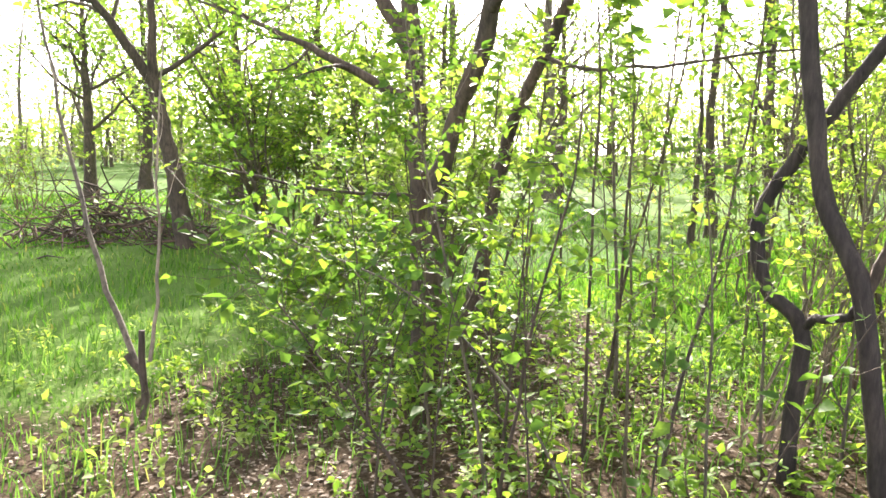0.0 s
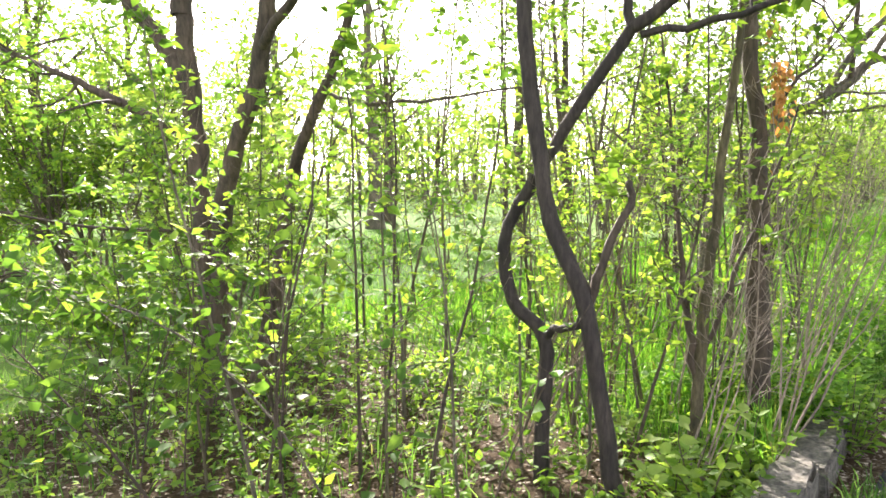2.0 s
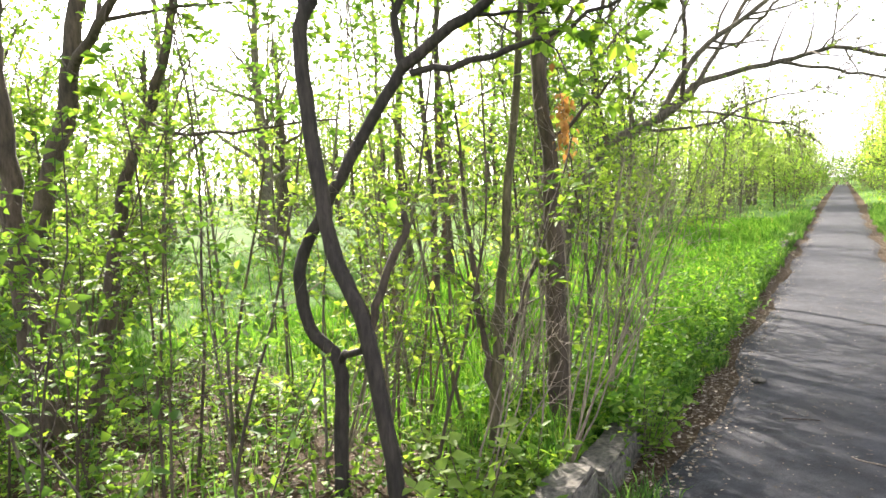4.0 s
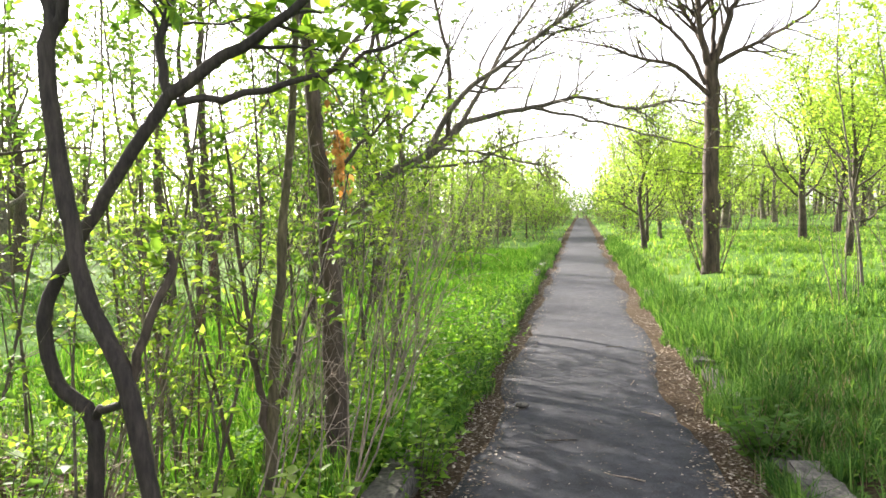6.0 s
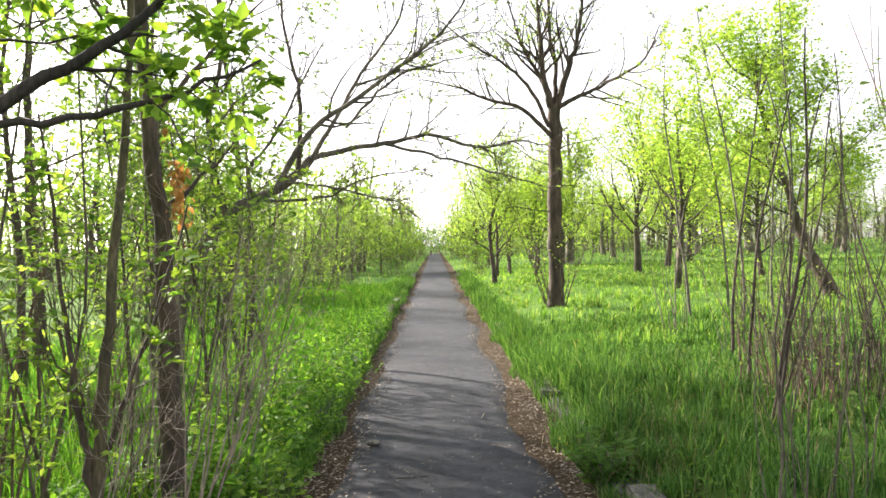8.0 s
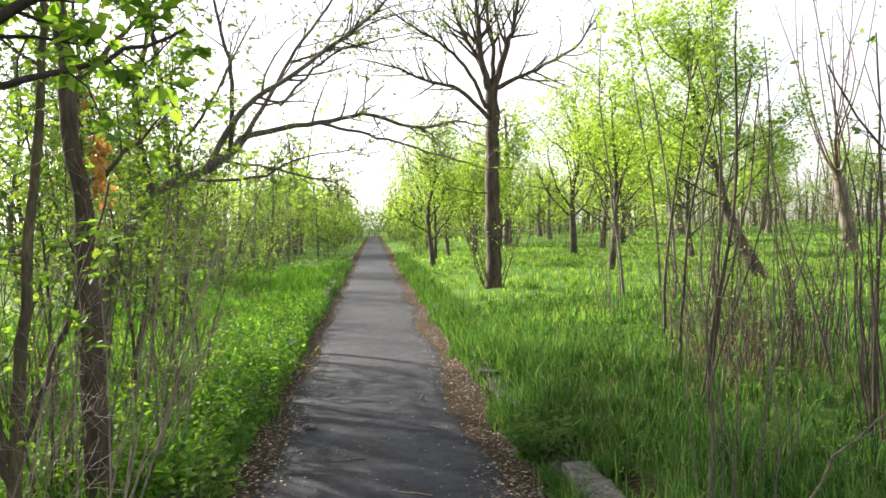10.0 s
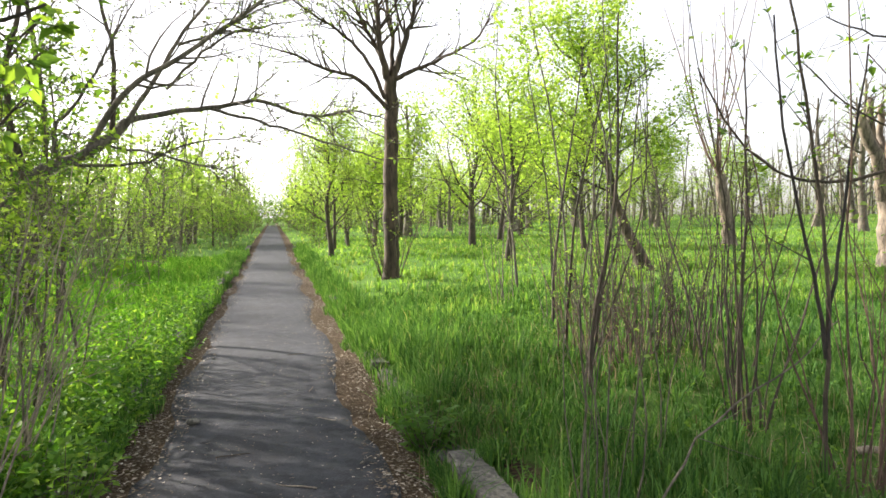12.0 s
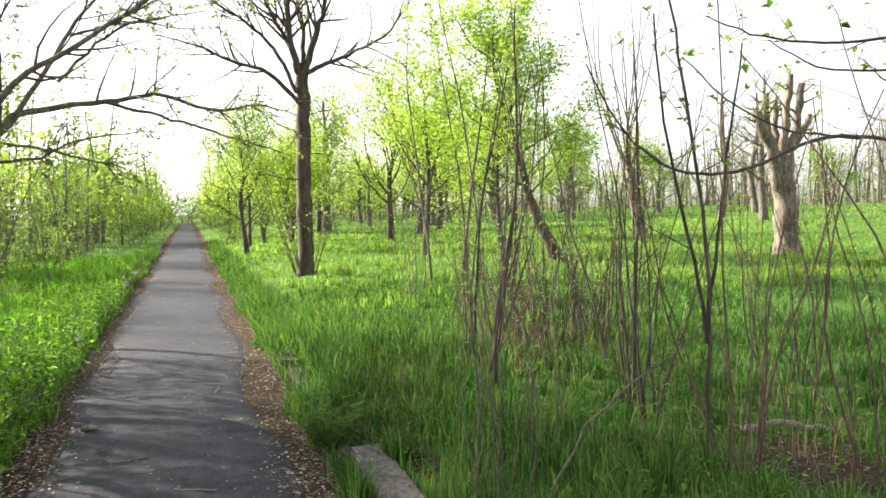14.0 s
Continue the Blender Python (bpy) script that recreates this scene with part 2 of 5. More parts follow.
class Wood:
    """Collects tapered tubes into one mesh."""

    def __init__(self):
        self.v, self.q, self.n = [], [], 0

    def tube(self, pts, radii, sides):
        p = np.asarray(pts, float)
        r = np.asarray(radii, float)
        t = np.gradient(p, axis=0)
        t /= np.linalg.norm(t, axis=1)[:, None] + 1e-9
        ref = np.array((1.0, 0, 0)) if abs(t[:, 2].mean()) > 0.6 else np.array((0, 0, 1.0))
        a = np.cross(t, ref)
        a /= np.linalg.norm(a, axis=1)[:, None] + 1e-9
        b = np.cross(t, a)
        ang = np.arange(sides) * 2 * np.pi / sides
        ring = a[:, None] * np.cos(ang)[None, :, None] + b[:, None] * np.sin(ang)[None, :, None]
        self.v.append((p[:, None] + ring * r[:, None, None]).reshape(-1, 3))
        k = len(p)
        i, j = np.meshgrid(np.arange(k - 1), np.arange(sides), indexing="ij")
        i, j = i.ravel(), j.ravel()
        j2 = (j + 1) % sides
        self.q.append(self.n + np.stack([i * sides + j, i * sides + j2, (i + 1) * sides + j2, (i + 1) * sides + j], 1))
        self.n += k * sides

    def mesh(self, name):
        return np_mesh(name, np.concatenate(self.v), np.concatenate(self.q))


def curve(points, n, rng, shake=0.0):
    """A smooth line of n places through a few given ones, slightly shaken."""
    p = np.asarray(points, float)
    p = np.vstack([2 * p[0] - p[1], p, 2 * p[-1] - p[-2]])
    m = len(p) - 3
    u = np.linspace(0, m - 1e-6, n)
    k = u.astype(int)
    f = (u - k)[:, None]
    a, b, c, d = p[k], p[k + 1], p[k + 2], p[k + 3]
    out = 0.5 * (2 * b + (c - a) * f + (2 * a - 5 * b + 4 * c - d) * f ** 2 + (3 * b - a - 3 * c + d) * f ** 3)
    if shake:
        s = rng.normal(0, shake, out.shape)
        s[0] = 0
        out = out + s
    return out


def wander(p0, d0, length, n, rng, bend=0.2, up=0.1):
    """A wandering shoot that leaves p0 in the direction d0."""
    d = np.array(d0, float)
    d /= np.linalg.norm(d) + 1e-9
    out = [np.array(p0, float)]
    for _ in range(n - 1):
        d = d + rng.normal(0, bend, 3) + (0, 0, up)
        d /= np.linalg.norm(d)
        out.append(out[-1] + d * length / (n - 1))
    return np.array(out)


def sprout(wood, sites, line, r0, count, length, rng, level=1, up=0.1, spread=0.9, start=0.25, leaf_step=0.06, bend=0.2, rmin=0.0016):
    """Side shoots along a line, and their side shoots; leaf places on the last ones."""
    n = len(line)
    for _ in range(count):
        u = start + (1 - start) * rng.random() ** 0.8
        k = min(int(u * (n - 1)), n - 2)
        p = line[k] + (line[k + 1] - line[k]) * (u * (n - 1) - k)
        t = line[k + 1] - line[k]
        t = t / (np.linalg.norm(t) + 1e-9)
        side = rng.normal(0, 1, 3)
        side -= t * side.dot(t)
        side /= np.linalg.norm(side) + 1e-9
        d = t * (1 - 0.5 * spread) + side * spread
        ln = length * (1.15 - 0.6 * u) * rng.uniform(0.6, 1.3)
        r = max(r0 * (1 - 0.75 * u) * 0.55, rmin)
        shoot = wander(p, d, ln, 5 if level else 3, rng, bend, up)
        wood.tube(shoot, np.linspace(r, max(r * 0.3, rmin * 0.6), len(shoot)), 5 if r > 0.013 else 3)
        if level > 0:
            sprout(wood, sites, shoot, r, max(2, int(3 + 2 * rng.random())), ln * 0.5, rng, level - 1, up, spread, 0.2, leaf_step, bend, rmin)
        if leaf_step and (level == 0 or rng.random() < 0.5):
            m = max(1, int(ln / leaf_step))
            for w in np.linspace(0.35, 1, m):
                x = w * (len(shoot) - 1)
                i = min(int(x), len(shoot) - 2)
                sites.append((shoot[i] + (shoot[i + 1] - shoot[i]) * (x - i), shoot[i + 1] - shoot[i]))


def leaf_arrays(sites, size, rng, per=2, droop=0.12, fine=True, slim=0.72, scatter=0.0):
    """Folded leaves at the given places."""
    p = np.array([s[0] for s in sites], float).repeat(per, 0)
    d = np.array([s[1] for s in sites], float).repeat(per, 0)
    n = len(p)
    d /= np.linalg.norm(d, axis=1)[:, None] + 1e-9
    if scatter:
        p = p + rng.normal(0, scatter, p.shape)
    a = d * 0.4 + rng.normal(0, 0.75, (n, 3)) * (1, 1, 0.5) - (0, 0, droop)
    a /= np.linalg.norm(a, axis=1)[:, None] + 1e-9
    up = np.array((0, 0, 1.0)) + rng.normal(0, 0.42, (n, 3))
    b = np.cross(a, up)
    b /= np.linalg.norm(b, axis=1)[:, None] + 1e-9
    nn = np.cross(b, a)
    ln = (size * rng.uniform(0.5, 1.35, n))[:, None]
    w = ln * slim
    base = p + a * ln * 0.12
    if fine:
        pts = [base, base + a * ln * 0.3 + b * w * 0.46 + nn * ln * 0.07, base + a * ln * 0.62 + b * w * 0.31 + nn * ln * 0.04, base + a * ln - nn * ln * 0.08,
               base + a * ln * 0.62 - b * w * 0.31 + nn * ln * 0.04, base + a * ln * 0.3 - b * w * 0.46 + nn * ln * 0.07]
        v = np.stack(pts, 1).reshape(-1, 3)
        o = (np.arange(n) * 6)[:, None]
        q = np.concatenate([o + (0, 3, 2, 1), o + (0, 5, 4, 3)])
        return v, q, None
    pts = [base, base + a * ln * 0.45 + b * w * 0.5 + nn * ln * 0.06, base + a * ln, base + a * ln * 0.45 - b * w * 0.5 + nn * ln * 0.06]
    v = np.stack(pts, 1).reshape(-1, 3)
    o = (np.arange(n) * 4)[:, None]
    return v, None, np.concatenate([o + (0, 2, 1), o + (0, 3, 2)])


def leaves(name, sites, size, mat, rng, parent=None, label="", **kw):
    if not sites:
        return None
    v, q, t = leaf_arrays(sites, size, rng, **kw)
    return mesh_object(name, np_mesh(name, v, q, t), mat, parent, label, smooth=False)


def smooth(e0, e1, x):
    t = np.clip((x - e0) / (e1 - e0), 0, 1)
    return t * t * (3 - 2 * t)


def ground_z(x, y):
    """Height of the ground: the sunken path, the raised meadow beyond the kerb, the low wood strip."""
    x, y = np.asarray(x, float), np.asarray(y, float)
    right = 0.12 + 0.18 * smooth(1.2, 2.6, x) + 0.010 * np.clip(x - 2.6, 0, 25) + 0.02 * np.clip(x - 15, 0, 45) * smooth(6, 30, y) + 0.03 * np.sin(x * 0.9 + y * 0.4) * smooth(1.3, 3, x)
    left = 0.08 - 0.05 * smooth(1.2, 2.5, -x) + 0.006 * np.clip(-x - 6, 0, 40) + 0.025 * np.sin(x * 1.3 - y * 0.8) * smooth(1.3, 2.5, -x)
    z = np.where(x > 1.12, right * smooth(1.1, 1.25, x), np.where(x < -1.12, left * smooth(1.1, 1.25, -x), 0.0))
    return z


def gz(x, y):
    return float(ground_z(x, y))


def litter_at(x, y):
    """How much bare leaf mould shows, 0 to 1."""
    x, y = np.asarray(x, float), np.asarray(y, float)
    edge = smooth(0.5, 0.6, np.abs(x)) * (1 - smooth(1.0, 1.12, np.abs(x)))
    wood = smooth(1.1, 1.4, -x) * (1 - smooth(4.6, 6.2, -x)) * (1 - smooth(2.9, 4.9, y + 0.5 * x)) * smooth(-6, -3, y)
    bare = np.maximum(np.exp(-(((x - 3.05) / 0.42) ** 2 + ((y - 3.75) / 0.5) ** 2)), 0.8 * np.exp(-(((x - 1.4) / 0.14) ** 2 + ((y - 4.9) / 0.5) ** 2)))
    return np.clip(np.maximum(np.maximum(edge, wood * 0.75), bare), 0, 1)


# ---- the ground and the path ----


def build_ground():
    a = np.concatenate([-np.geomspace(1500, 14, 26), np.linspace(-13.6, 13.6, 137), np.geomspace(14, 1500, 26)])
    b = np.concatenate([-np.geomspace(1500, 10, 20), np.linspace(-9.6, 30, 133), np.geomspace(31, 1500, 34)])
    x, y = np.meshgrid(a, b, indexing="ij")
    z = ground_z(x, y) + np.where(np.abs(x) > 1.3, 0.012 * np.sin(x * 5.1 + 2 * np.sin(y * 3.3)), 0)
    far = np.hypot(x, y - 5)
    z = np.where(np.abs(x) < 1.1, -0.004 + 0.01 * smooth(0.85, 1.1, np.abs(x)) * np.sin(y * 3 + x * 9), z) + np.where(far > 200, -0.002 * (far - 200), 0)
    v = np.stack([x.ravel(), y.ravel(), z.ravel()], 1)
    n, m = x.shape
    i, j = np.meshgrid(np.arange(n - 1), np.arange(m - 1), indexing="ij")
    k = (i * m + j).ravel()
    me = np_mesh("ground", v, np.stack([k, k + m, k + m + 1, k + 1], 1))
    att = me.attributes.new("litter", "FLOAT", "POINT")
    att.data.foreach_set("value", litter_at(v[:, 0], v[:, 1]).astype(np.float32))
    tagged(mesh_object("ground", me, GROUND), "grassy ground with brown leaf mould under the trees", "ground", kind="structure")


def build_path():
    rng = np.random.default_rng(3)
    ys = np.concatenate([np.linspace(-12, 30, 211), np.linspace(31, 130, 60)])
    us = np.linspace(-1, 1, 23)
    edge_l = 0.76 + 0.06 * np.sin(ys * 1.7) + rng.normal(0, 0.015, len(ys))
    edge_r = 0.68 + 0.07 * np.sin(ys * 1.3 + 1) + rng.normal(0, 0.015, len(ys))
    v = []
    for y, l, r in zip(ys, edge_l, edge_r):
        for u in us:
            x = u * (r if u > 0 else l)
            v.append((x, y, 0.014 + 0.022 * (1 - u * u) - 0.018 * (abs(u) > 0.99) + 0.004 * math.sin(y * 2.1 + x * 3) + rng.normal(0, 0.0012)))
    m = len(us)
    i, j = np.meshgrid(np.arange(len(ys) - 1), np.arange(m - 1), indexing="ij")
    k = (i * m + j).ravel()
    me = np_mesh("path", v, np.stack([k, k + 1, k + m + 1, k + m], 1))
    tagged(mesh_object("path", me, ASPHALT), "worn dark grey asphalt footpath with littered edges", "path", kind="structure")


def shown(side, y):
    """Where the kerb stands clear of the grass."""
    return (5.4 < y < 9.2 and side > 0) or (14.5 < y < 23 and side < 0)


def build_kerbs():
    rng = np.random.default_rng(8)
    protos = []
    for s in range(4):
        bm = bmesh.new()
        bmesh.ops.create_cube(bm, size=1.0)
        bmesh.ops.scale(bm, vec=(0.2, 0.96, 0.34), verts=bm.verts)
        bmesh.ops.bevel(bm, geom=list(bm.edges), offset=0.016, segments=2, affect="EDGES")
        bmesh.ops.subdivide_edges(bm, edges=[e for e in bm.edges if e.calc_length() > 0.5], cuts=7)
        for w in bm.verts:
            w.co += Vector(rng.normal(0, 0.005, 3))
            if w.co.z > 0.1 and rng.random() < 0.15:
                w.co.z -= rng.uniform(0.01, 0.035)
        me = bpy.data.meshes.new("kerb_stone")
        bm.to_mesh(me)
        bm.free()
        me.materials.append(CONCRETE)
        protos.append(me)
    for side, top, label in ((1, 0.13, "weathered concrete kerb sunk in grass"), (-1, 0.15, "weathered concrete kerb overgrown with weeds")):
        kerb = root("kerb", (side * 1.12, 0, 0), label, "kerb", kind="structure")
        y = -5.2
        while y < 40:
            st = new("kerb_stone", protos[rng.integers(4)])
            st.parent = kerb
            st.location = (rng.normal(0, 0.012), y, top - 0.17 - (0 if y < 5.2 else 0.035 if shown(side, y) else 0.06) + rng.normal(0, 0.02))
            st.rotation_euler = (rng.normal(0, 0.015), rng.normal(0, 0.03), rng.normal(0, 0.012))
            y += 1.0


build_ground()
build_path()
build_kerbs()

# ---- grass and litter ----


def grass_patch(label, n, place, height, width, rng, mat=GRASS):
    """Bent blades; place(n) gives x and y."""
    x, y = place(n)
    n = len(x)
    z = ground_z(x, y) - 0.01
    h = height(x, y) * rng.uniform(0.35, 1.35, n) * (1 + 0.35 * np.sin(x * 4.7 + 2 * np.sin(y * 3.9)) * np.sin(y * 5.3 + x))
    w = width(x, y) * rng.uniform(0.6, 1.4, n)
    ang = rng.uniform(0, 2 * np.pi, n)
    lean = rng.uniform(0.05, 1.0, n) * h
    face = ang + rng.normal(0, 0.6, n)
    bx, by = -np.sin(face) * w / 2, np.cos(face) * w / 2
    dx, dy = np.cos(ang) * lean, np.sin(ang) * lean
    p = np.stack([x, y, z], 1)
    side = np.stack([bx, by, 0 * bx], 1)
    mid = p + np.stack([dx * 0.3, dy * 0.3, h * 0.6], 1)
    tip = p + np.stack([dx, dy, h * rng.uniform(0.8, 1.0, n)], 1)
    v = np.stack([p - side, p + side, mid + side * 0.8, mid - side * 0.8, tip], 1).reshape(-1, 3)
    o = (np.arange(n) * 5)[:, None]
    me = np_mesh("grass", v, o + (0, 1, 2, 3), o + (3, 2, 4))
    tagged(mesh_object("grass", me, mat, smooth=False), label, "grass", kind="stuff")


def grass_tufts(label, count, x0, x1, y0, y1, height, rng, mat, blades):
    """Tufts of blades that splay from one foot, in drifts of differing height."""
    cx, cy = rng.uniform(x0, x1, count), y0 + (y1 - y0) * rng.random(count) ** 1.4
    drift = 0.55 + 0.45 * np.sin(cx * 1.7 + 1.2 * np.sin(cy * 1.1)) * np.sin(cy * 1.3 + 0.7 * cx)
    keep = (rng.random(count) < 0.25 + 0.75 * drift) & (litter_at(cx, cy) < 0.25)
    cx, cy, drift = cx[keep], cy[keep], drift[keep]
    th = (height * (0.55 + 0.6 * drift) * rng.uniform(0.7, 1.25, len(cx))).repeat(blades)
    n = len(th)
    ang = rng.uniform(0, 2 * np.pi, n)
    foot = rng.random(n) * 0.05
    x, y = cx.repeat(blades) + np.cos(ang) * foot, cy.repeat(blades) + np.sin(ang) * foot
    h = th * rng.uniform(0.5, 1.15, n)
    out = rng.random(n) ** 1.3
    w = (0.0055 + 0.00055 * np.clip(y, 0, 40)) * rng.uniform(0.7, 1.4, n)
    u = np.stack([np.cos(ang), np.sin(ang), 0 * ang], 1)
    side = np.stack([-np.sin(ang), np.cos(ang), 0 * ang], 1) * (w / 2)[:, None]
    p = np.stack([x, y, ground_z(x, y) - 0.01], 1)
    up = np.array((0, 0, 1.0))
    mid = p + u * (h * out * 0.25)[:, None] + up * (h * 0.55)[:, None]
    hi = p + u * (h * out * 0.6)[:, None] + up * (h * (0.95 - 0.2 * out))[:, None]
    tip = p + u * (h * out * 1.05)[:, None] + up * (h * (1.1 - 0.6 * out))[:, None]
    v = np.stack([p - side, p + side, mid + side, mid - side, hi + side * 0.7, hi - side * 0.7, tip], 1).reshape(-1, 3)
    o = (np.arange(n) * 7)[:, None]
    me = np_mesh("grass", v, np.concatenate([o + (0, 1, 2, 3), o + (3, 2, 4, 5)]), o + (5, 4, 6))
    tagged(mesh_object("grass", me, mat, smooth=False), label, "grass", kind="stuff")


def place_box(x0, x1, y0, y1, rng, clear=0.5, clump=1.0):
    """Random places in a rectangle, in uneven clumps, thinned where leaf mould lies and with distance."""
    def f(n):
        x, y = rng.uniform(x0, x1, n * 3), y0 + (y1 - y0) * rng.random(n * 3) ** 1.5
        lump = np.sin(x * 2.3 + 1.7 * np.sin(y * 1.9)) * np.sin(y * 2.7 + 1.3 * np.sin(x * 1.4))
        keep = (np.abs(x) > 1.0) & (litter_at(x, y) < clear * rng.uniform(0.4, 1.5, len(x))) & (rng.random(len(x)) < 0.7 + 0.3 * clump * lump)
        return x[keep][:n], y[keep][:n]
    return f


def build_grass():
    r = np.random.default_rng(11)
    tall = lambda x, y: 0.115 + 0.06 * np.sin(x * 1.1 + y * 0.7) * np.sin(y * 0.9) + 0.12 * np.exp(-((x - 1.6) / 0.5) ** 2)
    wid = lambda x, y: 0.0052 + 0.0005 * np.clip(y, 0, 60)
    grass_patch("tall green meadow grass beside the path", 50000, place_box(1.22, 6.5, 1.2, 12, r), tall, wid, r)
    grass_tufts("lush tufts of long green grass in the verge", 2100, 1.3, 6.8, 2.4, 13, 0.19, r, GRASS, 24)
    grass_tufts("sunlit tufts of grass in the meadow", 1500, 1.4, 16, 10, 26, 0.19, r, MEADOW_LIT, 20)
    grass_tufts("tufts of bright grass on the verge", 700, -4.5, -1.3, 6.0, 20, 0.24, r, LAWN, 22)
    grass_patch("green meadow grass under scattered trees", 50000, place_box(1.25, 26, 10, 42, r), lambda x, y: 0.085 + 0.03 * np.sin(x + y), lambda x, y: 0.006 + 0.0007 * np.clip(y, 0, 60), r, MEADOW_LIT)
    grass_patch("bright grass verge along the path", 42000, place_box(-6, -1.22, 4.2, 30, r), lambda x, y: 0.2 + 0.05 * np.sin(x * 2 + y), wid, r, LAWN)
    grass_patch("sunlit lawn beyond the thicket", 56000, place_box(-22, -4.4, 0.5, 16, r), lambda x, y: 0.085 + 0.03 * np.sin(x * 1.7 + y), lambda x, y: 0.0045 + 0.0007 * np.clip(-x, 0, 30), r, LAWN)
    grass_patch("sparse grass among fallen leaves", 8000, place_box(-6.5, -1.3, 0.5, 9, r, clear=1.3), lambda x, y: 0.16 + 0.06 * np.sin(3 * x + y), lambda x, y: 0.007 + 0 * x, r)
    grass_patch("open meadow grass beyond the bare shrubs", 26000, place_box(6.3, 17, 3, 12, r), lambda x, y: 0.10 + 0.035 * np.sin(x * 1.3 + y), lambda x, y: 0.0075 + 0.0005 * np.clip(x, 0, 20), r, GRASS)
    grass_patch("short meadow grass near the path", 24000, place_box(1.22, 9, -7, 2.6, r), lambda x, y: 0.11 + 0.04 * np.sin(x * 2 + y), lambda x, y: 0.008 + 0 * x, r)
    grass_patch("rough grass at the edge of the wood strip", 9000, place_box(-12, -1.25, -7, 1.0, r, clear=1.2), lambda x, y: 0.11 + 0.04 * np.sin(x * 2 + y), lambda x, y: 0.011 + 0 * x, r)
    def over(x0, x1, y0, y1):
        """Places along a kerb, thinned where its stones stand clear."""
        def f(n):
            x, y = r.uniform(x0, x1, n), y0 + (y1 - y0) * r.random(n) ** 1.6
            bare = (y > 5.4) & (y < 9.2) & (x > 0) | (y > 14.5) & (y < 23) & (x < 0)
            keep = ~bare | (r.random(n) < 0.38) | (np.sin(y * 2.3) > 0.3)
            return x[keep], y[keep]
        return f

    grass_patch("grass growing over the right kerb", 16000, over(0.95, 1.42, 5.1, 34), lambda x, y: 0.24 + 0.08 * np.sin(y * 2.1), wid, r)
    grass_patch("grass growing over the left kerb", 13000, over(-1.42, -0.95, 5.6, 34), lambda x, y: 0.22 + 0.06 * np.sin(y * 1.7), wid, r)
    def ragged(side, y0, y1):
        def f(n):
            y = y0 + (y1 - y0) * r.random(n * 2) ** 1.5
            x = r.uniform(0.8, 1.08, n * 2)
            keep = np.sin(y * 2.9 + side) * np.sin(y * 1.1) + 0.9 * (x - 0.94) / 0.14 > 0.25
            return side * x[keep][:n], y[keep][:n]
        return f
    grass_patch("ragged grass fringe along the path", 5200, ragged(1, 4.2, 34), lambda x, y: 0.14 + 0.05 * np.sin(y * 3), wid, r)
    grass_patch("ragged grass fringe along the path", 3600, ragged(-1, 5.0, 34), lambda x, y: 0.13 + 0.05 * np.sin(y * 3), wid, r)
    tuft = lambda cx, cy, s: (lambda n: (r.normal(cx, s, n), r.normal(cy, s * 1.6, n)))
    for cx, cy, s, n in ((1.32, 5.6, 0.16, 420), (1.5, 6.6, 0.25, 380), (2.9, 6.9, 0.5, 700), (3.6, 7.6, 0.6, 700), (3.2, 4.1, 0.4, 400), (1.75, 4.6, 0.25, 160), (1.45, 6.2, 0.22, 300), (2.0, 7.6, 0.5, 420), (2.4, 5.2, 0.5, 260)):
        grass_patch("patch of dead straw-coloured grass", n // 2, tuft(cx, cy, s), lambda x, y: 0.2 + 0 * x, lambda x, y: 0.005 + 0 * x, r, DRY_GRASS)
    grass_patch("distant meadow grass", 22000, place_box(-40, 60, 25, 90, r), lambda x, y: 0.17 + 0 * x, lambda x, y: 0.05 + 0 * x, r, MEADOW_LIT)


def build_litter():
    r = np.random.default_rng(12)
    parts = []
    for x0, x1, y0, y1, n in ((-1.06, -0.62, -8, 0, 3000), (0.62, 1.06, -8, 0, 3500), (-6, -1.25, -6, 0.7, 15000), (-1.06, -0.62, 0, 32, 19000), (0.62, 1.06, 0, 34, 19000), (-6, -1.25, 0.6, 9, 34000), (2.4, 3.9, 3, 4.7, 2200), (1.25, 1.6, 4.2, 5.6, 400), (-0.6, 0.6, 1, 25, 700)):
        x, y = r.uniform(x0, x1, n), y0 + (y1 - y0) * r.random(n) ** 1.4
        if x1 - x0 < 0.6:
            t = r.random(n) ** 0.6
            x = np.where(x0 > 0, 0.48 + 0.55 * t, -0.58 - 0.44 * t) + r.normal(0, 0.07, n) + 0.07 * np.sin(y * 1.3 + 1.5 * np.sin(y * 0.7))
        keep = r.random(n) < np.maximum(litter_at(x, y) * 1.2, 0.3) * (0.75 + 0.25 * np.sin(y * 2.3 + x))
        parts.append(np.stack([x[keep], y[keep]], 1))
    p = np.concatenate(parts)
    z = ground_z(p[:, 0], p[:, 1]) + np.where(np.abs(p[:, 0]) < 1.05, 0.022, 0.008)
    sites = [((x, y, h), (math.cos(a), math.sin(a), 0.0)) for (x, y), h, a in zip(p, z, r.uniform(0, 6.28, len(p)))]
    v, _, q = leaf_arrays(sites, 0.029, r, per=1, droop=0.0, slim=0.6, fine=False)
    # lie flat, slightly curled
    base = np.repeat(z, 4)
    v[:, 2] = base + (v[:, 2] - base) * 0.28 + 0.004
    tagged(mesh_object("leaf_litter", np_mesh("leaf_litter", v, None, q), LITTER, smooth=False), "dry brown fallen leaves and twigs on the ground", "leaf litter", kind="stuff")


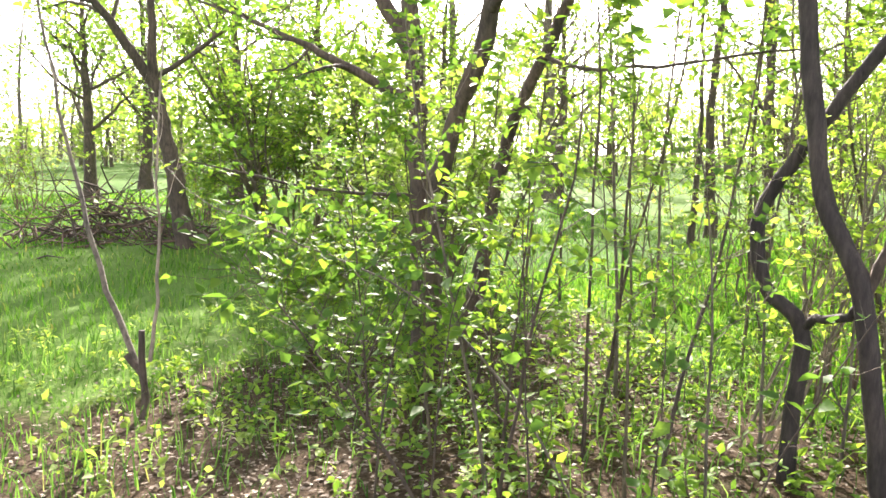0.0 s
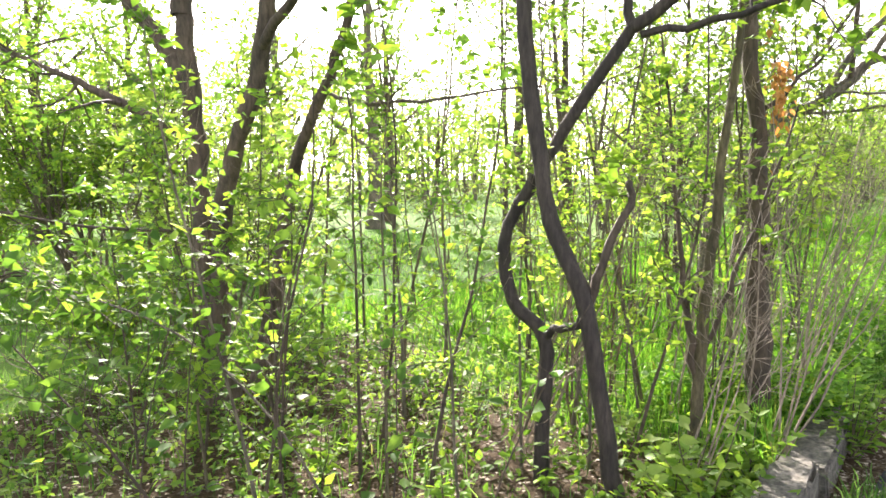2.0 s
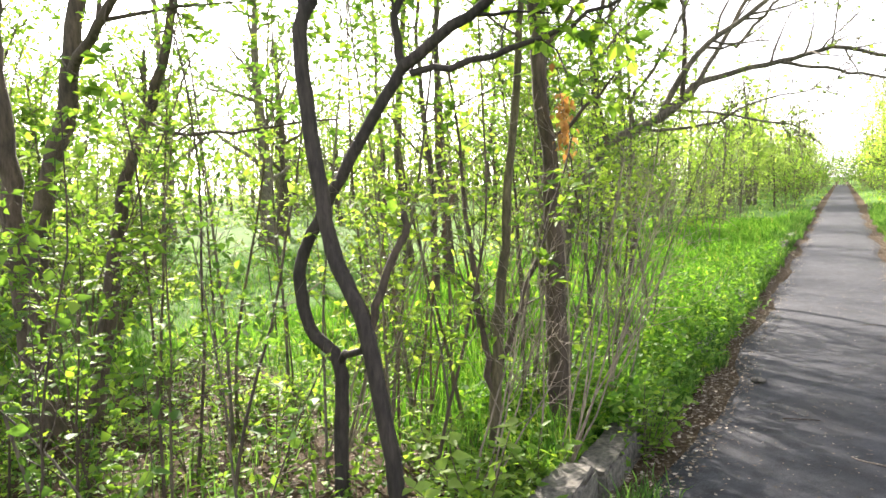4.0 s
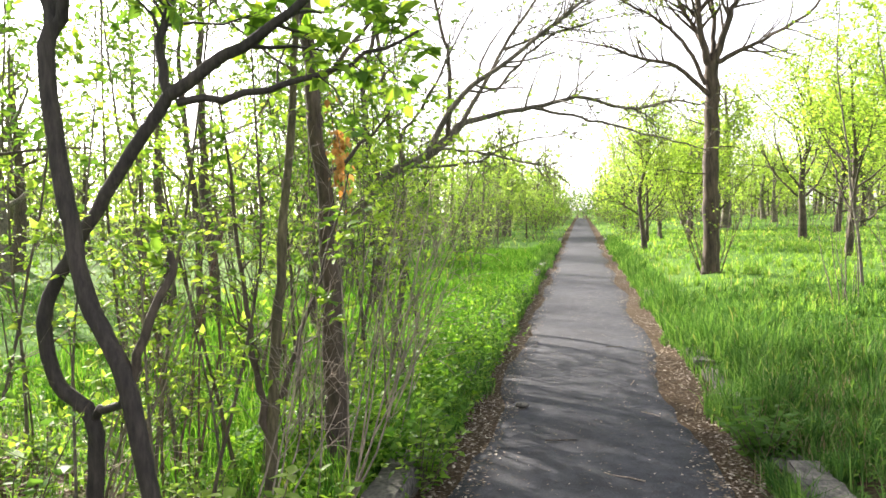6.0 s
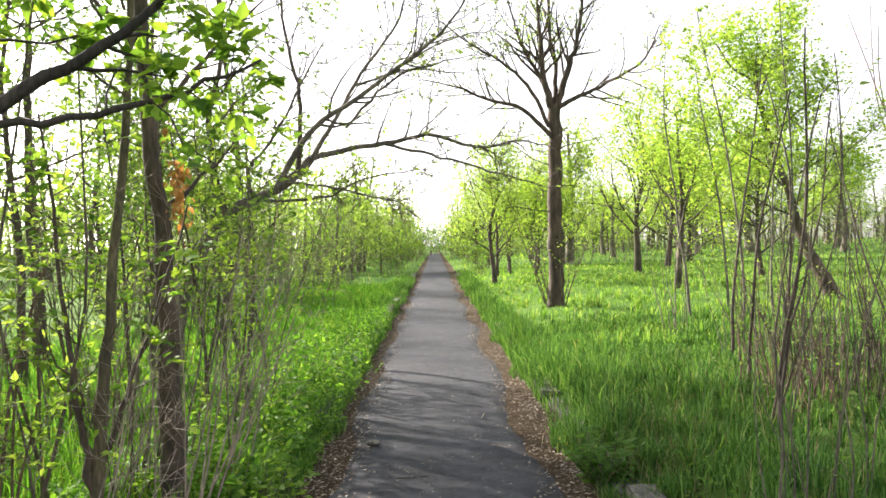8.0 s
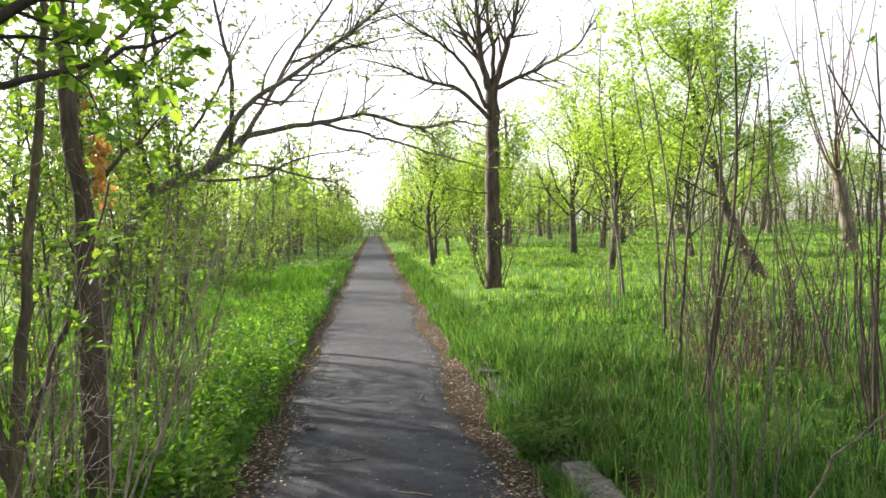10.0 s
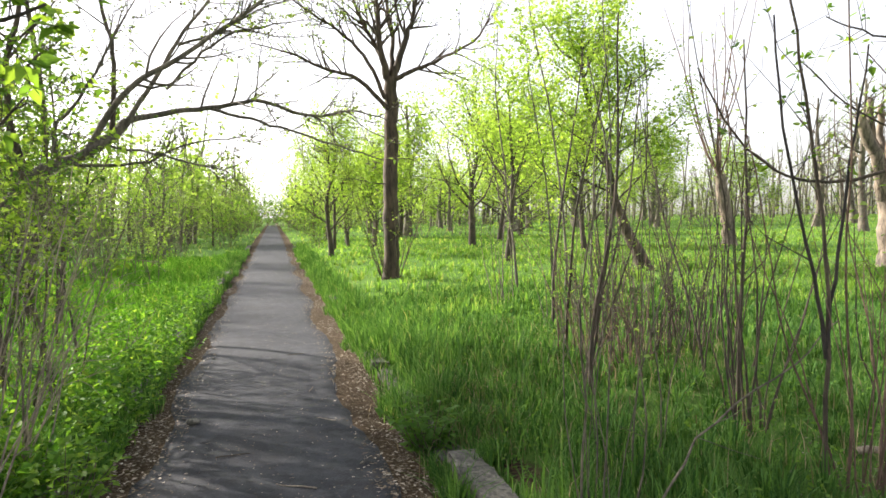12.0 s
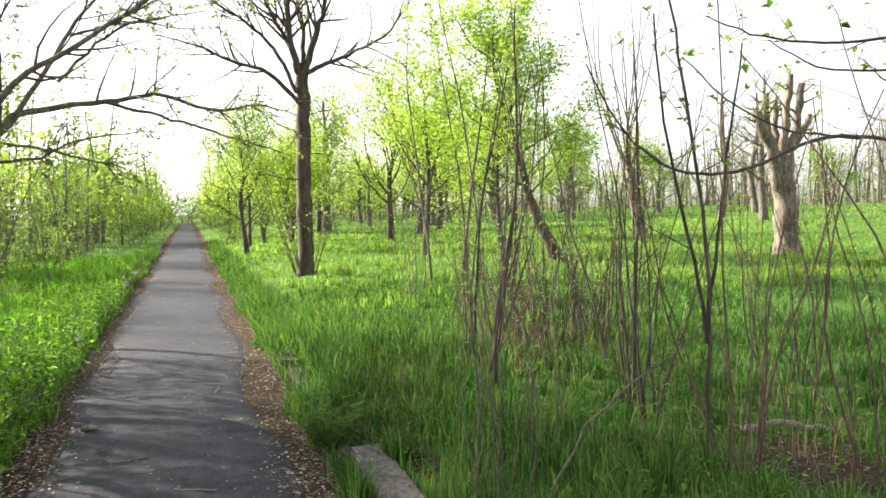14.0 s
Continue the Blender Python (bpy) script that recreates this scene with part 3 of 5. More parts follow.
def build_debris():
    r = np.random.default_rng(13)
    n = 4200
    x, y = np.clip(r.normal(0, 0.55, n), -0.95, 0.95), 1.0 + 24 * r.random(n) ** 1.6
    sites = [((a, c, 0.035), (math.cos(k), math.sin(k), 0.0)) for a, c, k in zip(x, y, r.uniform(0, 6.28, n))]
    v, _, q = leaf_arrays(sites, 0.02, r, per=1, droop=0.0, slim=0.5, fine=False)
    crown = 0.014 + 0.022 * (1 - (x / 0.8) ** 2)
    v[:, 2] = np.repeat(np.clip(crown, 0.0, 1), 4) + 0.004 + (v[:, 2] - 0.035) * 0.2
    tagged(mesh_object("path_debris", np_mesh("path_debris", v, None, q), LITTER, smooth=False), "crumbs of dry leaf and twig on asphalt", "debris", kind="stuff")


build_grass()
build_litter()
build_debris()

# ---- plants ----


def part_from(wood, name, mat, parent, label=""):
    return mesh_object(name, wood.mesh(name), mat, parent, label)


def limb(parent, pts, r0, r1, mat, rng, sites, kids=6, length=0.8, level=1, up=0.1, shake=0.008, leaf_step=0.06, sides=7, start=0.25, spread=0.9, name="limb", n=14, bend=0.2, cut=False, rmin=0.0016):
    """One limb with its side shoots as one part."""
    w = Wood()
    line = curve(pts, n, rng, shake)
    radii = np.linspace(1, 0, n) ** 0.85 * (r0 - r1) + r1
    if cut:
        line = np.vstack([line, line[-1] + (line[-1] - line[-2]) * 0.01])
        radii = np.append(radii, 0.001)
    w.tube(line, radii, sides)
    if kids:
        sprout(w, sites, line, r0, kids, length, rng, level, up, spread, start, leaf_step, bend, rmin)
    return part_from(w, name, mat, parent)


def flare(n, r0, r1, foot=1.5):
    """Trunk radii: a spread foot and a steady taper."""
    u = np.linspace(0, 1, n)
    return (r0 + (r1 - r0) * u) * (1 + (foot - 1) * np.exp(-u * 14))


def trunk_part(parent, pts, r0, r1, mat, rng, n=22, sides=12, shake=0.012, foot=1.45, name="trunk", lumps=0.05, cut=False):
    w = Wood()
    line = curve(pts, n, rng, shake)
    radii = flare(n, r0, r1, foot) * (1 + rng.normal(0, lumps, n))
    if cut:
        line = np.vstack([line, line[-1] + (line[-1] - line[-2]) * 0.01])
        radii = np.append(radii, 0.001)
    w.tube(line, radii, sides)
    return part_from(w, name, mat, parent), line


def sapling(place, height, rng, label, leaf=LEAF, bark=BARK_GREEN, size=0.06, lean=0.08, r=None, kids=9, length=0.5, per=2, leaf_step=0.07, start=0.25, level=1, group="thicket saplings", fine=True):
    """A thin upright sapling: stem with side shoots, and foliage."""
    x, y = place
    ob = root("sapling", (x, y, gz(x, y) - 0.03), label, "sapling", group)
    w, sites = Wood(), []
    line = wander((0, 0, 0), (rng.normal(0, lean), rng.normal(0, lean), 1), height, 12, rng, 0.05, 0.03)
    r = r or 0.005 + 0.0042 * height
    w.tube(line, flare(12, r, r * 0.3, 1.3), 6)
    sprout(w, sites, line, r, kids, length, rng, level, 0.12, 0.8, start, leaf_step)
    part_from(w, "stem", bark, ob)
    leaves("foliage", sites, size, leaf, rng, ob, per=per, fine=fine)
    return ob


def stem_clump(place, count, height, rng, label, bark, r=0.006, spread=0.15, lean=0.16, kids=3, group="bare shrubs", bud=0.0):
    """A clump of thin bare shoots from one stool; each shoot is a part."""
    x, y = place
    ob = root("bare_shrub", (x, y, gz(x, y) - 0.04), label, "shrub", group)
    sites = []
    for _ in range(count):
        w = Wood()
        a, q = rng.uniform(0, 6.28), spread * rng.random() ** 0.5
        p = (q * math.cos(a), q * math.sin(a), 0)
        ln = height * rng.uniform(0.45, 1.15)
        d = (math.cos(a) * lean * rng.uniform(0.2, 1.4) + rng.normal(0, 0.05), math.sin(a) * lean * rng.uniform(0.2, 1.4) + rng.normal(0, 0.05), 1)
        line = wander(p, d, ln, 10, rng, 0.085, 0.035)
        rr = r * rng.uniform(0.6, 1.4)
        w.tube(line, np.linspace(rr, rr * 0.35, 10), 5)
        if kids and rng.random() < 0.7:
            sprout(w, sites, line, rr, int(kids * rng.uniform(0.5, 1.5)), ln * 0.22, rng, 0, 0.15, 0.7, 0.45, 0.09)
        part_from(w, "shoot", bark, ob)
    if bud and sites:
        leaves("young_foliage", sites, bud, LEAF_PALE, rng, ob, per=1)
    return ob


def grown_tree(place, height, r, rng, label, bark, leaf, size=0.09, per=2, fork=0.35, n_limbs=8, reach=0.4, leaf_step=0.12, level=2, kids=7, lean=(0, 0), group="meadow trees", fine=False, name="tree", up=0.12, foot=1.4, scatter=0.05, slim=0.6, crown_top=0.92, rise=(0.35, 0.9)):
    """A whole tree: trunk, limbs with twigs, crown of leaves."""
    x, y = place
    ob = root(name, (x, y, gz(x, y) - 0.06), label, "tree", group)
    top = np.array((lean[0] * height, lean[1] * height, height))
    _, line = trunk_part(ob, [(0, 0, 0), tuple(top * 0.3 + rng.normal(0, 0.02 * height, 3) * (1, 1, 0)), tuple(top * 0.67 * crown_top + rng.normal(0, 0.02 * height, 3) * (1, 1, 0)), tuple(top * crown_top)], r, r * 0.22, bark, rng, foot=foot)
    sites = []
    for i in range(n_limbs):
        u = fork + (0.97 - fork) * (i + rng.random()) / n_limbs
        k = min(int(u * 21), 20)
        a = i * 2.4 + rng.normal(0, 0.5)
        ln = reach * height * (1.15 - 0.75 * (u - fork) / (1 - fork)) * rng.uniform(0.75, 1.2)
        d = np.array((math.cos(a), math.sin(a), rng.uniform(*rise)))
        pts = wander(line[k], d, ln, 5, rng, 0.16, up)
        limb(ob, pts, r * (0.42 - 0.24 * u), 0.005, bark, rng, sites, kids=kids, length=ln * 0.5, level=level - 1, leaf_step=leaf_step, sides=6, n=9, shake=0.015, up=up)
    leaves("crown", sites, size, leaf, rng, ob, per=per, fine=fine, scatter=scatter, slim=slim)
    return ob


def rel(base, pts):
    """World places given from a thing's base."""
    return [tuple(np.subtract(p, base)) for p in pts]


# ---- the wood strip beside the path ----


def build_dark_tree():
    """The crooked dark stem close to the path, with its twin that bends round behind it."""
    rng = np.random.default_rng(21)
    base = (-1.68, 3.46, -0.02)
    ob = root("crooked_tree", (base[0], base[1] + 0.14, base[2] - 0.07), "crooked young tree with two smooth dark brown stems", "tree")
    ob.scale = (1.05, 1.05, 1.05)
    sites = []
    main = rel(base, [(-1.68, 3.46, 0), (-1.74, 3.44, 0.28), (-1.84, 3.4, 0.95), (-1.98, 3.4, 1.25), (-2.04, 3.4, 1.52), (-2.09, 3.4, 1.86), (-2.12, 3.4, 2.18), (-2.1, 3.42, 2.32)])
    trunk_part(ob, main, 0.037, 0.031, BARK_DARK, rng, n=30, shake=0.003, foot=1.15, lumps=0.03)
    w = lambda pts: rel(base, pts)
    limb(ob, w([(-2.1, 3.42, 2.3), (-2.16, 3.45, 2.6), (-2.1, 3.5, 3.1), (-2.2, 3.6, 3.7)]), 0.034, 0.008, BARK_DARK, rng, sites, kids=9, length=0.7)
    limb(ob, w([(-2.1, 3.42, 2.3), (-1.95, 3.4, 2.52), (-1.7, 3.5, 2.95), (-1.6, 3.6, 3.5)]), 0.026, 0.007, BARK_DARK, rng, sites, kids=9, length=0.7)
    limb(ob, w([(-1.83, 3.41, 0.96), (-1.78, 3.44, 1.12), (-1.70, 3.5, 1.36), (-1.72, 3.52, 1.46)]), 0.02, 0.014, BARK_BROWN, rng, sites, kids=2, length=0.25, n=10, cut=True)
    # the twin stem
    twin = w([(-2.12, 3.56, -0.02), (-2.11, 3.56, 0.42), (-2.09, 3.55, 0.76), (-2.26, 3.55, 0.93), (-2.29, 3.55, 1.2), (-2.18, 3.56, 1.42), (-1.98, 3.58, 1.72), (-1.72, 3.6, 2.08)])
    trunk_part(ob, twin, 0.034, 0.025, BARK_DARK, rng, n=32, shake=0.003, foot=1.15, name="twin_stem", lumps=0.03)
    limb(ob, w([(-2.09, 3.55, 0.77), (-2.02, 3.5, 0.83), (-1.9, 3.44, 0.86), (-1.84, 3.41, 0.93)]), 0.018, 0.016, BARK_DARK, rng, sites, kids=0, n=8, shake=0.004)
    limb(ob, w([(-1.73, 3.59, 2.06), (-1.40, 3.6, 2.25), (-1.08, 3.6, 2.46), (-0.55, 3.7, 2.95)]), 0.028, 0.008, BARK_DARK, rng, sites, kids=12, length=0.55)
    limb(ob, w([(-1.73, 3.59, 2.06), (-1.77, 3.6, 2.3), (-1.69, 3.62, 2.5), (-1.75, 3.7, 3.2)]), 0.022, 0.006, BARK_DARK, rng, sites, kids=9, length=0.6)
    limb(ob, w([(-1.70, 3.6, 2.03), (-1.3, 3.6, 2.06), (-1.02, 3.6, 2.14), (-0.72, 3.62, 2.26)]), 0.017, 0.005, BARK_DARK, rng, sites, kids=9, length=0.4)
    leaves("foliage", sites, 0.07, LEAF, rng, ob, per=4)


def build_rough_tree():
    """The straight brown trunk with a hanging tuft of dead leaves."""
    rng = np.random.default_rng(22)
    base = (-1.43, 4.85, 0.0)
    ob = root("tree", base, "straight rough-barked brown tree among saplings", "tree")
    sites = []
    line = rel(base, [(-1.42, 4.85, 0), (-1.43, 4.85, 0.9), (-1.45, 4.85, 1.44), (-1.5, 4.85, 2.15), (-1.55, 4.87, 2.75), (-1.6, 4.9, 4.6)])
    trunk_part(ob, line, 0.062, 0.03, BARK_BROWN, rng, n=34, shake=0.006, foot=1.4, lumps=0.06)
    for z, a, ln in ((2.3, 0.4, 1.0), (2.6, 2.8, 1.1), (2.9, 5.0, 1.2), (3.3, 1.2, 1.2), (3.7, 3.6, 1.2), (4.1, 0.2, 1.0), (4.4, 2.2, 0.9), (2.0, 1.7, 0.7), (1.75, 0.3, 0.6)):
        p = np.array((-0.02 - 0.05 * z / 2, 0.01, z))
        pts = wander(p, (math.cos(a), math.sin(a), 0.8), ln, 5, rng, 0.12, 0.1)
        limb(ob, pts, 0.016, 0.004, BARK_BROWN, rng, sites, kids=7, length=0.5, level=1, n=8, leaf_step=0.07)
    leaves("foliage", sites, 0.05, LEAF, rng, ob, per=2)
    tuft = root("dead_leaf_tuft", (-1.34, 4.76, 1.9), "tuft of dried orange-tan leaves caught on a trunk", "dead leaves")
    s2 = [(rng.normal(0, 1, 3) * (0.025, 0.025, 0.12), (0, 0, -1.0)) for _ in range(110)]
    leaves("dry_foliage", s2, 0.042, DRY_LEAF, rng, tuft, per=1, droop=1.2)
    w = Wood()
    w.tube([(-0.08, 0.06, 0.05), (-0.03, 0.03, 0.12), (0, 0, 0.1), (0.01, 0, -0.1)], [0.004, 0.004, 0.003, 0.002], 5)
    part_from(w, "twig", TWIG_DRY, tuft)


def build_green_pole():
    rng = np.random.default_rng(23)
    base = (-1.62, 4.35, 0.0)
    ob = root("young_tree", base, "slender greenish young tree forking near its foot", "tree")
    sites = []
    trunk_part(ob, rel(base, [(-1.62, 4.35, 0), (-1.60, 4.35, 0.4), (-1.57, 4.37, 0.88), (-1.53, 4.4, 1.46), (-1.45, 4.4, 2.2), (-1.42, 4.4, 2.7), (-1.35, 4.4, 3.8)]), 0.034, 0.012, BARK_GREEN, rng, n=26, shake=0.004)
    limb(ob, rel(base, [(-1.6, 4.35, 0.42), (-1.66, 4.33, 0.8), (-1.70, 4.3, 1.25), (-1.8, 4.3, 2.2)]), 0.022, 0.005, BARK_BROWN, rng, sites, kids=7, length=0.45, name="side_stem", n=16, shake=0.008)
    limb(ob, rel(base, [(-1.61, 4.35, 0.5), (-1.50, 4.4, 0.85), (-1.36, 4.45, 1.25), (-1.2, 4.5, 1.8)]), 0.016, 0.004, BARK_BROWN, rng, sites, kids=7, length=0.45, name="side_stem", n=16, shake=0.008)
    for z in (2.3, 2.5, 2.7, 3.0, 3.3, 3.6):
        a = z * 4.1
        limb(ob, wander((0.17, 0.05, z), (math.cos(a), math.sin(a), 0.9), 0.7, 5, rng, 0.15, 0.1), 0.008, 0.003, BARK_GREEN, rng, sites, kids=5, length=0.35, level=0, n=7)
    leaves("foliage", sites, 0.055, LEAF, rng, ob, per=2)


def build_big_tree():
    """The many-trunked old tree that stands against the sun."""
    rng = np.random.default_rng(24)
    base = (-4.5, 3.75, 0.0)
    ob = root("many_stemmed_tree", base, "old many-stemmed tree with thick dark trunks against the sun", "tree")
    sites = []
    w = lambda pts: rel(base, pts)
    trunk_part(ob, w([(-4.45, 3.7, 0), (-4.46, 3.7, 0.5), (-4.52, 3.7, 1.38), (-4.58, 3.7, 2.1), (-4.65, 3.7, 2.6)]), 0.075, 0.055, BARK_BROWN, rng, shake=0.01, n=18)
    trunk_part(ob, w([(-4.36, 3.72, 0.1), (-4.36, 3.7, 0.75), (-4.28, 3.7, 1.4), (-4.05, 3.7, 1.9), (-3.88, 3.7, 2.4), (-3.75, 3.75, 3.2)]), 0.07, 0.045, BARK_BROWN, rng, shake=0.01, n=20)
    trunk_part(ob, w([(-4.5, 4.1, 0), (-4.48, 4.3, 0.8), (-4.42, 4.35, 1.28), (-4.25, 4.35, 1.72), (-3.98, 4.3, 2.1), (-3.78, 4.3, 2.5), (-3.5, 4.3, 3.3)]), 0.06, 0.025, BARK_BROWN, rng, shake=0.01, n=20)
    limb(ob, w([(-4.58, 3.7, 2.05), (-4.85, 3.6, 2.45), (-5.3, 3.4, 3.0), (-6.0, 3.2, 3.6)]), 0.06, 0.012, BARK_BROWN, rng, sites, kids=10, length=1.0)
    limb(ob, w([(-4.64, 3.7, 2.5), (-4.6, 3.7, 2.9), (-4.65, 3.75, 3.6), (-4.5, 3.8, 4.8)]), 0.07, 0.015, BARK_BROWN, rng, sites, kids=10, length=1.1)
    limb(ob, w([(-4.5, 3.6, 1.75), (-4.85, 3.3, 1.98), (-5.2, 3.2, 2.15), (-6.3, 3.1, 2.5)]), 0.035, 0.008, BARK_BROWN, rng, sites, kids=12, length=0.7)
    limb(ob, w([(-3.77, 3.75, 3.1), (-3.6, 3.8, 3.7), (-3.7, 4.0, 4.6)]), 0.05, 0.012, BARK_BROWN, rng, sites, kids=10, length=1.0)
    limb(ob, w([(-3.95, 3.7, 2.2), (-3.5, 3.6, 2.5), (-3.0, 3.5, 2.9), (-2.5, 3.4, 3.1)]), 0.035, 0.008, BARK_BROWN, rng, sites, kids=12, length=0.8)
    limb(ob, w([(-4.02, 4.3, 2.05), (-3.6, 4.2, 1.93), (-3.0, 4.1, 1.9), (-2.3, 4.0, 1.92)]), 0.016, 0.005, BARK_BROWN, rng, sites, kids=12, length=0.45, level=0)
    limb(ob, w([(-4.46, 3.7, 1.15), (-5.0, 3.2, 1.2), (-5.6, 2.7, 1.35)]), 0.014, 0.004, BARK_BROWN, rng, sites, kids=9, length=0.5)
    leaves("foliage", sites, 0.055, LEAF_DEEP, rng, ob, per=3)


def build_shoot_thicket():
    """Saplings, dead twigs and low shoots between the path and the lawn."""
    rng = np.random.default_rng(31)
    fixed = [(-3.55, 4.5, 3.2), (-2.54, 3.37, 2.6), (-3.33, 4.22, 3.3), (-4.41, 4.62, 3.5), (-2.9, 3.3, 2.4), (-3.0, 2.75, 2.3), (-3.4, 2.8, 2.0), (-2.75, 2.5, 1.9),
             (-2.3, 4.4, 3.0), (-2.05, 4.9, 3.2), (-1.85, 4.1, 2.5), (-2.6, 5.2, 3.4), (-1.75, 5.6, 3.0), (-3.2, 5.6, 3.6), (-2.2, 6.1, 3.2), (-1.6, 6.6, 2.9),
             (-3.9, 3.6, 2.6), (-3.7, 5.2, 3.3), (-2.45, 2.95, 1.9), (-4.8, 5.6, 3.4), (-1.9, 7.2, 3.0), (-2.8, 6.8, 3.4), (-3.1, 3.7, 2.7), (-2.2, 3.1, 1.5)]
    barks = (BARK_GREEN, BARK_BROWN, BARK_GREY)
    for i, (x, y, h) in enumerate(fixed):
        sapling((x, y), h, rng, "thin upright sapling with small fresh green leaves", leaf=(LEAF, LEAF, LEAF_DEEP)[i % 3], bark=barks[i % 3],
                size=rng.uniform(0.035, 0.055), kids=int(rng.integers(11, 18)), length=0.55, r=0.003 + 0.0026 * h, lean=0.13, leaf_step=0.11, per=4)
    for i in range(11):
        x, y = rng.uniform(-5.2, -1.6), rng.uniform(3.8, 8.5)
        sapling((x, y), rng.uniform(1.6, 3.6), rng, "thin leafy sapling in the thicket", leaf=(LEAF, LEAF_PALE)[i % 2], bark=barks[i % 3], size=rng.uniform(0.032, 0.05), kids=int(rng.integers(14, 22)), length=0.5, r=0.0075, lean=0.16, leaf_step=0.11, per=4)
    for i in range(10):
        x, y = rng.uniform(-4.0, -1.5), rng.uniform(4.2, 7.5)
        stem_clump((x, y), int(rng.integers(4, 9)), rng.uniform(1.3, 2.4), rng, "clump of thin bare brown shoots in the thicket", (BARK_RED, BARK_GREY, BARK_BROWN)[i % 3], r=0.007, kids=4, bud=0.04, group="thicket shoots")
    # the thicket's shade on these seedlings is put into their dark leaf colour
    for x, y, h in ((-2.45, 2.4, 1.25), (-2.8, 2.2, 1.1), (-2.15, 2.55, 0.95), (-3.2, 2.3, 1.2), (-2.0, 2.9, 1.1)):
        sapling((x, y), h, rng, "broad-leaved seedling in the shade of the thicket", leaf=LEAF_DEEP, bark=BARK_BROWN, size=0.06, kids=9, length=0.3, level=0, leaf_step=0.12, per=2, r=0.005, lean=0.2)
    # bright sprays of new leaf at the path side of the thicket
    for x, y, h in ((-1.5, 4.95, 2.4), (-1.95, 4.55, 2.2), (-1.35, 5.7, 2.0), (-1.75, 6.0, 2.7), (-2.3, 5.2, 2.5), (-1.5, 6.9, 2.4), (-2.6, 4.4, 2.1), (-2.0, 3.95, 1.7)):
        sapling((x, y), h, rng, "slender shrub with sprays of bright new leaves", leaf=LEAF_BRIGHT, bark=BARK_GREY, size=0.045, kids=22, length=0.7, leaf_step=0.15, per=4, r=0.008, lean=0.2, start=0.1, group="thicket shrubs")
    # broad-leaved shrubs before the old tree
    for x, y, h in ((-3.75, 3.05, 1.7), (-4.2, 2.9, 1.0), (-3.35, 3.25, 1.9), (-3.6, 2.55, 1.2), (-2.95, 2.35, 1.25), (-3.15, 3.0, 1.5)):
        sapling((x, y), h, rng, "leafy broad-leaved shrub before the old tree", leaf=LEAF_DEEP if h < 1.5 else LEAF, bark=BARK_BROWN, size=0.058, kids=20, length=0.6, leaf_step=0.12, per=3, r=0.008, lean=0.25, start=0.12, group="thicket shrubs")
    # pale dead twigs that lean out over the path
    for x, y, n, h in ((-1.28, 4.45, 8, 1.9), (-1.35, 5.5, 8, 1.8), (-1.5, 3.95, 5, 1.3), (-1.9, 4.9, 7, 2.0), (-2.4, 4.0, 6, 1.7)):
        ob = root("dead_shrub", (x, y, gz(x, y) - 0.03), "leaning grey dead shrub with forked twigs", "shrub", "dead shrubs")
        for _ in range(n):
            w = Wood()
            line = wander((rng.normal(0, 0.05), rng.normal(0, 0.05), 0), (rng.uniform(0.05, 0.4), rng.normal(0.1, 0.25), 1), h * rng.uniform(0.6, 1.0), 9, rng, 0.07, 0.02)
            w.tube(line, np.linspace(0.0065, 0.002, 9), 5)
            sprout(w, [], line, 0.006, 6, 0.5, rng, 1, 0.04, 0.6, 0.3, 0)
            part_from(w, "shoot", TWIG_DRY, ob)


